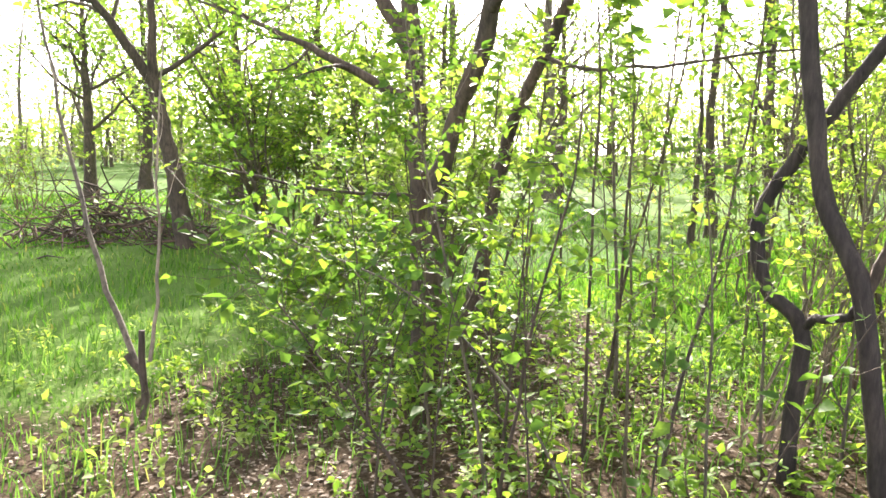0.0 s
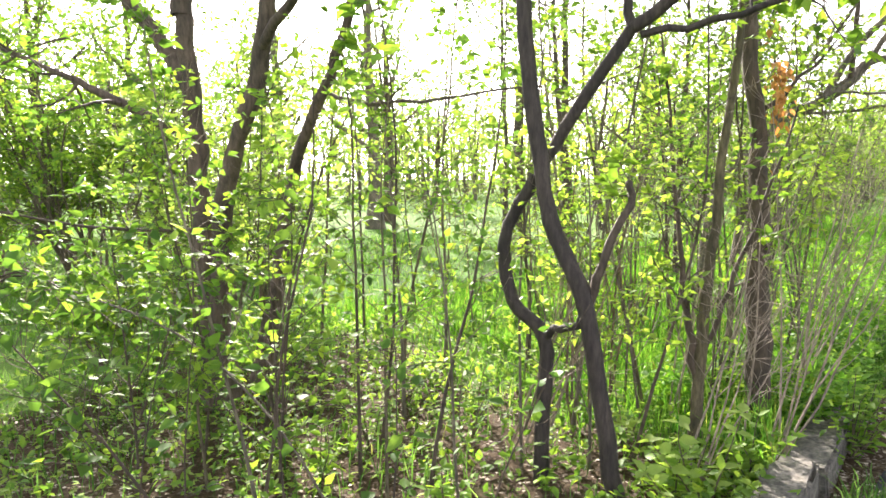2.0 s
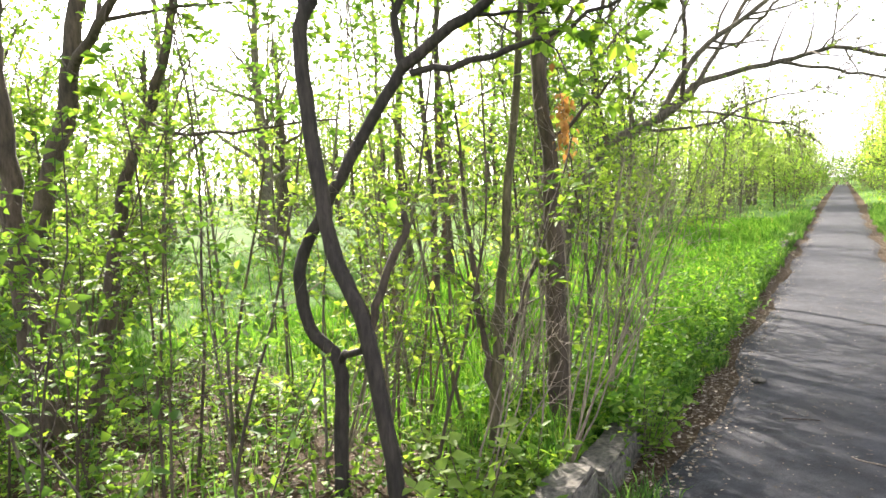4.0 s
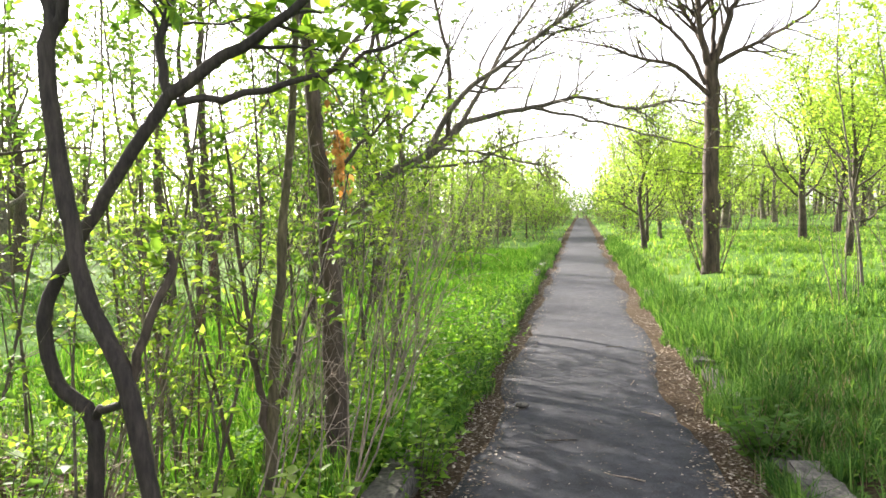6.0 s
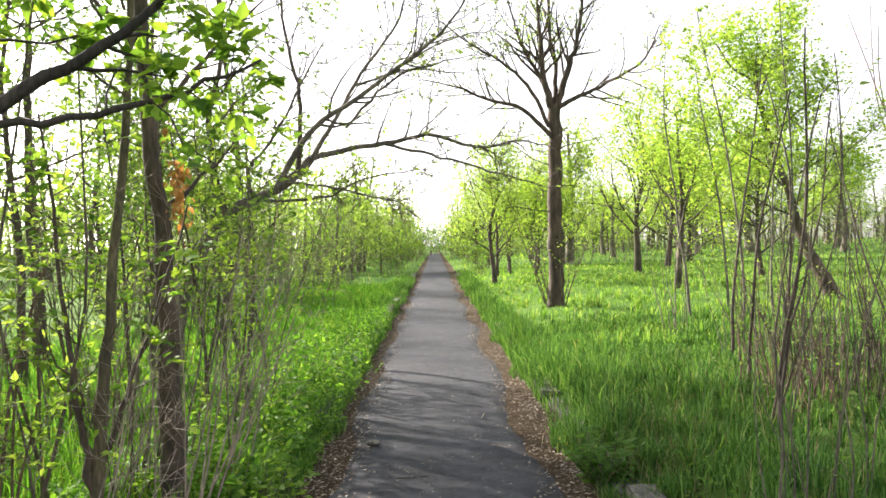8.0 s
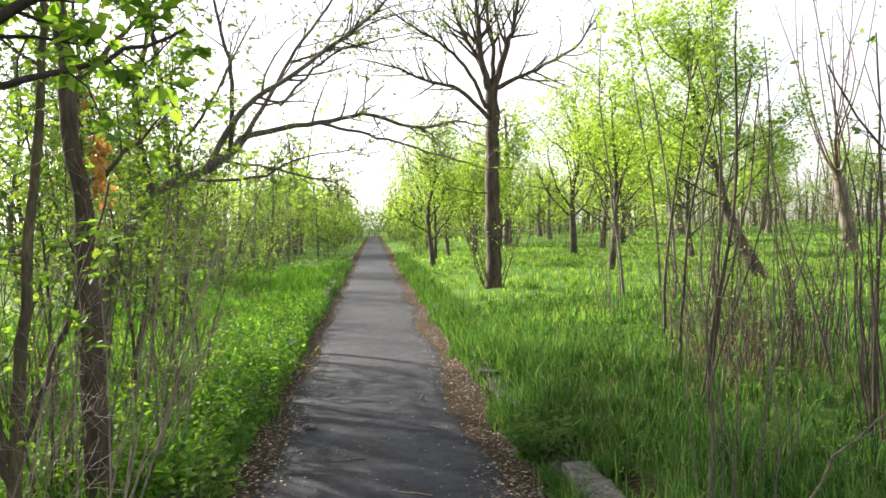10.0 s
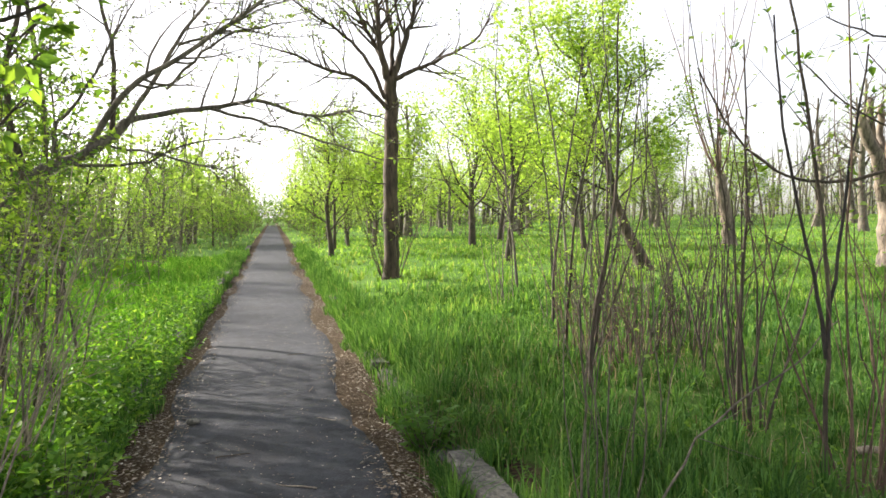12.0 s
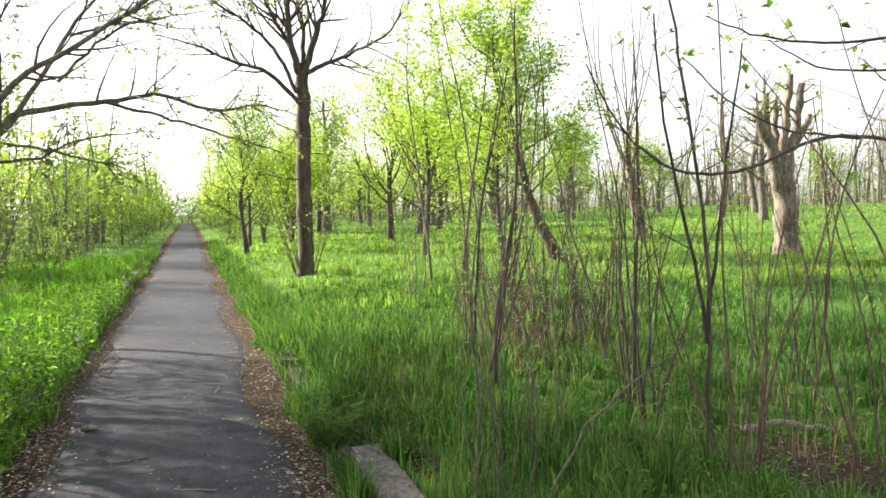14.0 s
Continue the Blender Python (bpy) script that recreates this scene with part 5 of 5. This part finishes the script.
    limb(ob, w([(6.5, 4.9, 2.5), (5.5, 4.6, 2.7), (4.49, 4.4, 2.59), (3.74, 4.4, 2.5), (3.25, 4.4, 2.52), (2.9, 4.4, 2.6)]), 0.014, 0.003, BARK_BROWN, rng, sites, kids=9, length=0.35, level=0, n=24, shake=0.004, leaf_step=0.1, name="branch", start=0.45)
    limb(ob, w([(6.5, 4.9, 2.3), (5.5, 4.6, 2.5), (4.5, 4.4, 2.39), (3.75, 4.4, 2.35), (3.33, 4.4, 2.49)]), 0.013, 0.003, BARK_BROWN, rng, sites, kids=5, length=0.3, level=0, n=20, shake=0.004, leaf_step=0.15, name="branch", start=0.5)
    limb(ob, w([(4.0, 4.4, 1.95), (3.41, 4.4, 2.0), (3.01, 4.4, 2.18), (2.75, 4.4, 2.38)]), 0.008, 0.003, BARK_BROWN, rng, sites, kids=5, length=0.3, level=0, n=12, shake=0.004, leaf_step=0.1, name="branch", start=0.5)
    for a, z in ((0.5, 3.0), (2.2, 3.4), (4.2, 3.8), (5.5, 4.2)):
        limb(ob, wander((0, 0, z), (math.cos(a), math.sin(a), 0.7), 1.5, 6, rng, 0.15, 0.05), 0.02, 0.005, BARK_BROWN, rng, sites, kids=8, length=0.7, n=9, leaf_step=0.12, name="branch")
    leaves("young_foliage", sites, 0.05, LEAF, rng, ob, per=3)


def build_pollard():
    """The furrowed pollard with cut stubs, and its pale neighbour with long upright rods."""
    rng = np.random.default_rng(72)
    base = (13.5, 15.15, 0.3)
    ob = root("pollard_tree", base, "thick furrowed pollarded tree with cut-off stubs", "tree")
    sites = []
    trunk_part(ob, [(0, 0, 0), (-0.02, 0, 0.7), (-0.05, 0, 1.4), (-0.15, 0, 2.0), (-0.2, 0, 2.5)], 0.27, 0.27, BARK_POLLARD, rng, n=20, sides=14, foot=1.3, lumps=0.06)
    for pts, r in (([(-0.25, 0, 1.6), (-0.5, -0.1, 2.3), (-0.85, -0.15, 3.0), (-1.0, -0.1, 3.4)], 0.15), ([(-0.2, 0, 2.2), (-0.4, 0.2, 3.0), (-0.5, 0.2, 3.8)], 0.10), ([(-0.2, 0, 2.3), (-0.2, -0.2, 3.2), (-0.18, -0.25, 4.2)], 0.10),
                   ([(-0.1, 0, 2.2), (0.15, -0.1, 3.0), (0.3, -0.1, 4.05)], 0.11), ([(-0.05, 0, 2.1), (0.3, 0.1, 2.7), (0.75, 0.1, 3.35)], 0.10), ([(-0.2, 0.1, 2.3), (-0.1, 0.3, 3.1), (-0.05, 0.35, 3.7)], 0.09)):
        limb(ob, pts, r, r * 0.72, BARK_POLLARD, rng, sites, kids=5, length=0.6, level=0, n=10, sides=9, leaf_step=0.08, cut=True, name="stub", start=0.5, shake=0.02)
    leaves("young_foliage", sites, 0.10, LEAF_PALE, rng, ob, per=2, fine=False)
    base = (16.0, 25.1, 0.35)
    ob = root("rod_tree", base, "pale trunk crowned with long upright bare rods", "tree")
    sites = []
    trunk_part(ob, [(0, 0, 0), (-0.05, 0, 0.8), (-0.25, 0, 1.7), (-0.4, 0, 2.6)], 0.24, 0.2, BARK_POLLARD, rng, n=14)
    for i in range(11):
        x1 = rng.uniform(-2.6, 0.9)
        limb(ob, [(-0.4, 0, 2.5), (-0.4 + 0.3 * x1, rng.normal(0, 0.3), 3.8), (0.75 * x1 - 0.2, rng.normal(0, 0.5), 6.0), (x1, rng.normal(0, 0.6), rng.uniform(7.5, 9.3))], 0.035, 0.01, BARK_RED, rng, sites, kids=9, length=1.0, level=0, n=10, leaf_step=0.5, sides=5, name="rod")
    leaves("young_foliage", sites, 0.12, LEAF_PALE, rng, ob, per=1, fine=False)


def build_green_trees():
    """The leafy trees in the meadow on the right."""
    rng = np.random.default_rng(73)
    base = (7.95, 15.9, 0.3)
    ob = root("leafy_tree", base, "leafy bright green tree on a leaning trunk", "tree")
    sites = []
    trunk_part(ob, [(0, 0, 0), (-0.3, 0.1, 0.7), (-0.6, 0.2, 1.4), (-0.85, 0.2, 2.3), (-1.2, 0.2, 3.3), (-1.5, 0.2, 4.6)], 0.14, 0.035, BARK_ROUGH, rng)
    for i in range(20):
        z = 1.55 + 3.3 * i / 19
        a = i * 2.4
        ln = (2.2 - 0.27 * (z - 1)) * rng.uniform(0.75, 1.2)
        limb(ob, wander((-0.62 - 0.3 * (z - 1.5), 0.2, z), (math.cos(a), math.sin(a), 0.7), ln, 6, rng, 0.16, 0.13), 0.024, 0.006, BARK_BROWN, rng, sites, kids=13, length=0.85, level=1, n=9, leaf_step=0.13, sides=6)
    leaves("crown", sites, 0.07, LEAF_BRIGHT, rng, ob, per=12, fine=False, scatter=0.12)
    for x, y, h in ((3.85, 12.4, 4.5), (4.5, 12.0, 4.9), (5.5, 12.9, 5.0), (4.9, 13.6, 4.4), (6.1, 14.6, 4.8)):
        sapling((x, y), h, rng, "slender young tree in bright new leaf in the meadow", leaf=LEAF_BRIGHT, bark=BARK_GREY, size=0.06, kids=24, length=0.95, per=6, leaf_step=0.16, start=0.36, r=0.022, group="meadow saplings", fine=False, lean=0.05)
    for x, y, h, r, reach, label in ((6.1, 20.0, 6.2, 0.08, 0.34, "upright meadow tree in bright fresh leaf"), (7.8, 30.0, 8.2, 0.13, 0.42, "rounded meadow tree in bright fresh leaf"), (1.95, 26.2, 6.4, 0.08, 0.30, "airy young tree with yellow-green spring leaves"),
                                     (10.6, 35.5, 7.0, 0.13, 0.42, "spreading meadow tree with light green crown"), (4.9, 38.0, 6.4, 0.11, 0.40, "small meadow tree in fresh leaf"), (10.4, 25.0, 5.4, 0.09, 0.40, "low round meadow tree in fresh leaf"),
                                     (4.0, 31.0, 4.6, 0.07, 0.40, "low bushy meadow tree in fresh leaf"),
                                     (13.5, 41.0, 7.0, 0.13, 0.44, "broad pale green tree far out in the meadow"), (7.2, 44.0, 7.4, 0.13, 0.44, "broad pale green tree far out in the meadow"), (3.2, 46.0, 6.6, 0.11, 0.42, "pale green tree near the far end of the path")):
        grown_tree((x, y), h, r, rng, label, BARK_BROWN, LEAF_BRIGHT, size=0.085 if y < 28 else 0.115, per=12 if y < 28 else 7, fork=0.16, n_limbs=18, reach=reach, leaf_step=0.26, kids=9, scatter=0.21, crown_top=0.75, rise=(0.3, 1.3), level=2)


def build_path_row():
    """Small trees and bushes that line the path into the distance."""
    rng = np.random.default_rng(74)
    for i, (h, r, bark, leaf, size, step, label) in enumerate(((5.0, 0.09, BARK_BROWN, LEAF_PALE, 0.10, 0.16, "slim path-side tree in pale spring leaf"), (4.2, 0.07, BARK_GREY, LEAF, 0.10, 0.18, "young path-side tree with light green leaves"),
                                                               (6.0, 0.11, BARK_BROWN, LEAF_PALE, 0.12, 0.24, "tall thinly leaved path-side tree"), (4.5, 0.06, BARK_GREY, LEAF_PALE, 0.07, 0.6, "almost bare grey young tree"))):
        spots = ([(2.3, 29.5), (3.4, 36), (2.6, 50), (4.2, 44), (-3.0, 42), (-2.8, 60)], [(3.0, 31.5), (-4.2, 21), (-3.4, 27), (-5.2, 34), (2.9, 62), (-7.5, 26)],
                 [(-4.6, 47), (3.6, 72), (-3.4, 75), (6.0, 40), (-6.5, 55), (-9, 44)], [(-5.4, 17.5), (-6.2, 21.5), (-4.4, 30), (-7.0, 23.5), (-6.0, 28), (-3.9, 36)])[i]
        first = grown_tree(spots[0], h, r * 0.7, rng, label, bark, leaf, size=size * 0.6, per=20, fork=0.12, n_limbs=14, reach=0.33, leaf_step=step * 1.6, kids=9, level=1, group="path-side trees", scatter=0.2, crown_top=0.75, rise=(0.5, 1.6))
        for x, y in spots[1:]:
            copy_thing(first, pose(x, y, gz(x, y) - 0.05, 0, 0, rng.uniform(0, 360)) @ Matrix.Scale(rng.uniform(0.6, 1.35), 4))
    for x, y, h in ((1.9, 34, 1.7), (2.4, 40, 2.2), (-2.2, 40, 2.2), (-2.6, 50, 2.8), (2.1, 55, 2.6), (-2.0, 66, 3.0), (1.9, 72, 3.2), (-3.6, 24, 1.8), (-6.0, 15, 1.4), (-7.0, 18, 2.0)):
        bush((x, y), h, 10, LEAF if y > 30 else LEAF_PALE, "path-side bush with small spring leaves", rng, size=0.09, leaf_step=0.13, group="path-side bushes", fine=False)
    for x, y, h, n in ((-4.6, 14.5, 2.2, 18), (-5.8, 18.5, 2.6, 20), (-3.8, 19.5, 2.0, 14), (-5.0, 24, 3.0, 22), (-3.6, 29, 3.2, 22), (-6.5, 30, 3.6, 22), (-4.2, 36, 3.6, 22)):
        stem_clump((x, y), n, h, rng, "bare grey-brown shrub at the path side", BARK_GREY, r=0.011, spread=0.6, kids=9, bud=0.035, lean=0.3, group="path-side shrubs")
    for i in range(14):
        x, y = rng.uniform(-7.5, -2.4), rng.uniform(11.5, 24)
        sapling((x, y), rng.uniform(1.2, 2.6), rng, "small thin sapling in the verge grass", leaf=LEAF_PALE, bark=BARK_GREY, size=0.04, kids=12, length=0.45, group="verge saplings", fine=False, leaf_step=0.1, per=2)


def build_strip_trees():
    """Taller trees further along the wood strip, added so that their crowns shade the path and the verge."""
    rng = np.random.default_rng(76)
    for x, y, h, r, step in ((-3.5, 10.2, 5.4, 0.05, 0.07), (-2.7, 11.6, 4.4, 0.04, 0.08), (-4.8, 9.6, 5.6, 0.055, 0.08), (-8.5, 20.0, 6.5, 0.07, 0.12)):
        grown_tree((x, y), h, r, rng, "slender woodland tree with fresh light leaves", BARK_BROWN, LEAF, size=0.075, per=3, fork=0.3, n_limbs=12, reach=0.3, leaf_step=step, group="woodland trees", scatter=0.12, up=0.16)
    # crowns kept above the view, placed only to shade the path and near verge
    for x, y, h, r in ((-5.6, 11.6, 8.2, 0.08), (-7.2, 13.0, 8.8, 0.09), (-3.4, 12.6, 8.8, 0.06)):
        grown_tree((x, y), h, r, rng, "added tall slender woodland tree with an unseen shading crown", BARK_BROWN, LEAF, size=0.075, per=13, fork=0.63, n_limbs=15, reach=0.25, leaf_step=0.2, group="woodland trees", scatter=0.11, up=0.14)
    for x, y, h in ((-6.6, 11.2, 6.0),):
        grown_tree((x, y), h, 0.05, rng, "leafy woodland tree on a slender stem", BARK_BROWN, LEAF, size=0.06, per=9, fork=0.58, n_limbs=13, reach=0.3, leaf_step=0.16, group="woodland trees", scatter=0.14, up=0.12)
    for x, y, h in ((-13.5, 6.6, 1.6), (-14.5, 3.4, 1.5), (-13.0, 1.6, 1.7), (-15.5, 7.6, 1.8), (-12.2, 9.2, 2.2), (-17.5, 5.0, 2.0), (-10.6, 9.8, 2.4), (-16.5, 11.5, 2.2)):
        bush((x, y), h, 12, LEAF if h < 1.9 else LEAF_PALE, "grey-green shrub at the far edge of the lawn", rng, size=0.07, leaf_step=0.1, group="hedge shrubs", fine=False, per=2, bark=BARK_RED)
    for x, y, h in ((-2.4, 80, 4.6), (2.3, 84, 4.2), (-3.4, 70, 5.6), (2.5, 63, 3.2), (-2.6, 57, 3.4), (3.6, 76, 4.6)):
        bush((x, y), h, 7, LEAF, "full bush closing in on the far path", rng, size=0.15, leaf_step=0.22, group="far bushes", fine=False, per=3)
    for x, y, h in ((-1.6, 104, 4.0), (1.2, 108, 4.5), (-4.5, 98, 4.0), (4.2, 99, 4.0), (0.0, 114, 5.0), (-7, 104, 5), (7, 106, 5)):
        bush((x, y), h, 10, LEAF_DEEP, "dark bush where the path disappears", rng, size=0.25, leaf_step=0.3, group="far bushes", fine=False, per=2)


def build_far_trees():
    """Meadow trees further off, on both sides, and the woods behind them."""
    rng = np.random.default_rng(75)
    protos = [grown_tree((19.2, 56), 7.0, 0.22, rng, "distant meadow tree in light green leaf", BARK_GREY, LEAF_PALE, size=0.19, per=10, fork=0.22, n_limbs=13, reach=0.42, leaf_step=0.25, scatter=0.26, level=1, kids=9),
              grown_tree((-17.0, 9.2), 6.0, 0.17, rng, "tree with light green crown behind the lawn", BARK_BROWN, LEAF, size=0.13, per=8, fork=0.3, n_limbs=12, reach=0.4, leaf_step=0.2, scatter=0.2, level=1, kids=9),
              grown_tree((26, 30), 7.5, 0.2, rng, "thin bare grey tree in the meadow", BARK_GREY, LEAF_PALE, size=0.10, per=1, fork=0.25, n_limbs=11, reach=0.33, leaf_step=0.7)]
    spots = ([(21.8, 53), (17.7, 58), (25, 47), (29, 55), (14.5, 66), (9.5, 58), (34, 50), (22.7, 80), (40, 62), (48, 48), (56, 40), (8, 46), (6.5, 52), (10, 66), (16, 50), (20, 62), (27, 66), (32, 60), (13, 56), (7, 72), (24, 72), (36, 70)],
             [(-19.5, 17.0), (-18.5, 12.5), (-15, 14), (-20, 7), (-21, 15), (-18, 26), (-16, 20), (-24, 10), (-9.5, 34), (-13, 30), (-22, 4), (-10, 27)],
             [(32, 28), (38, 33), (30, 38), (44, 30), (36, 42), (50, 33), (60, 30), (-14, 17), (-19, 18), (28, 22), (42, 24)])
    for x, y, h in ((6.5, 42, 1.5), (9.5, 45, 1.8), (12.5, 47, 1.6), (16, 45, 1.7), (20, 47, 1.9), (24, 43, 1.8), (28, 45, 2.0), (33, 44, 2.0), (38, 46, 2.2), (43, 43, 2.2)):
        stem_clump((x, y), 13, h, rng, "low twiggy brown brush at the meadow edge", BARK_GREY, r=0.02, spread=2.2, kids=8, bud=0.08, lean=0.35, group="meadow brush")
    for first, places in zip(protos, spots):
        for x, y in places:
            copy_thing(first, pose(x, y, gz(x, y) - 0.05, 0, 0, rng.uniform(0, 360)) @ Matrix.Scale(rng.uniform(0.7, 1.25), 4))
    # woods that close the view: budding ahead and beside the path, nearly bare beyond the meadow
    w, sites, thin = Wood(), [], []
    for i in range(1050):
        a = (rng.normal(0, 0.12), rng.uniform(-3.1, 3.1), rng.uniform(0.2, 1.0))[i % 6] if i % 6 < 3 else rng.uniform(-1.45, 1.1)
        d = rng.uniform(70, 130) if a > -0.1 else rng.uniform(36, 90)
        x, y = d * math.sin(a), d * math.cos(a) + 5
        if abs(x) < 2.2:
            continue
        bare = a > 0.36 or rng.random() < 0.22
        h = rng.uniform(2.5, 9.5) * (1.0 if abs(a) > 0.3 else 0.9)
        z = gz(x, y) - 0.1
        line = wander((x, y, z), (0, 0, 1), h, 5, rng, 0.06, 0.02)
        w.tube(line, np.linspace(0.12, 0.03, 5), 5)
        sprout(w, [], line, 0.05, 16 if bare else 6, h * 0.34, rng, 0, 0.14, 0.7, 0.25, 0, rmin=0.012)
        c = rng.normal(0, 1, (80 if bare else 210, 3)) * (h * 0.15, h * 0.15, h * 0.22) + (x, y, z + h * 0.62)
        c = c[c[:, 2] > z + 0.5]
        (thin if bare else sites).extend((p, (0.3, 0, 0.2)) for p in c)
        c = rng.normal(0, 1, (40, 3)) * (1.4, 1.4, 0.5) + (x, y, z + 0.7)
        thin += [(p, (0.3, 0, 0.2)) for p in c[c[:, 2] > z]]
    ob = root("far_woods", (0, 0, 0), "distant mixed woods in pale spring leaf", "woods", kind="stuff")
    part_from(w, "trunks", BARK_GREY, ob)
    leaves("canopy", sites, 0.33, LEAF_PALE, rng, ob, per=1, fine=False)
    leaves("hazy_canopy", thin, 0.24, LEAF_HAZE, rng, ob, per=1, fine=False)


build_dark_tree()
build_rough_tree()
build_green_pole()
build_big_tree()
build_shoot_thicket()
build_left_corner()
build_arching_tree()
build_verge_tree()
build_right_foreground()
build_pollard()
build_green_trees()
build_path_row()
build_strip_trees()
build_far_trees()
build_undergrowth()

# ---- small things ----


def build_pebble():
    rng = np.random.default_rng(81)
    bm = bmesh.new()
    bmesh.ops.create_icosphere(bm, subdivisions=2, radius=0.045)
    for v in bm.verts:
        v.co = Vector((v.co.x * 1.2, v.co.y * 0.9, v.co.z * 0.5)) + Vector(rng.normal(0, 0.004, 3))
    me = bpy.data.meshes.new("stone")
    bm.to_mesh(me)
    bm.free()
    ob = mesh_object("stone", me, CONCRETE)
    ob.location = (-0.54, 6.8, 0.045)
    tagged(ob, "small pale stone on the asphalt path", "stone")


def build_path_twigs():
    rng = np.random.default_rng(82)
    for x, y, ln, a in ((-0.32, 5.9, 0.22, 0.2), (0.35, 7.6, 0.2, 1.2), (0.28, 5.2, 0.26, 2.9), (0.52, 4.5, 0.3, 0.7), (-0.4, 4.1, 0.2, 1.9), (0.1, 9.4, 0.3, 0.1), (0.5, 6.6, 0.18, 2.4), (-0.2, 3.6, 0.14, 0.9)):
        ob = root("twig", (x, y, 0.03), "short dry twig lying on the asphalt path", "twig", "fallen twigs")
        w = Wood()
        line = wander((0, 0, 0), (math.cos(a), math.sin(a), 0), ln, 6, rng, 0.16, 0.0)
        line[:, 2] = 0.006 + 0.004 * rng.random(6)
        w.tube(line, np.linspace(0.005, 0.0025, 6), 5)
        part_from(w, "stick", TWIG_DRY if x > 0 else BARK_BROWN, ob)


build_pebble()
build_path_twigs()
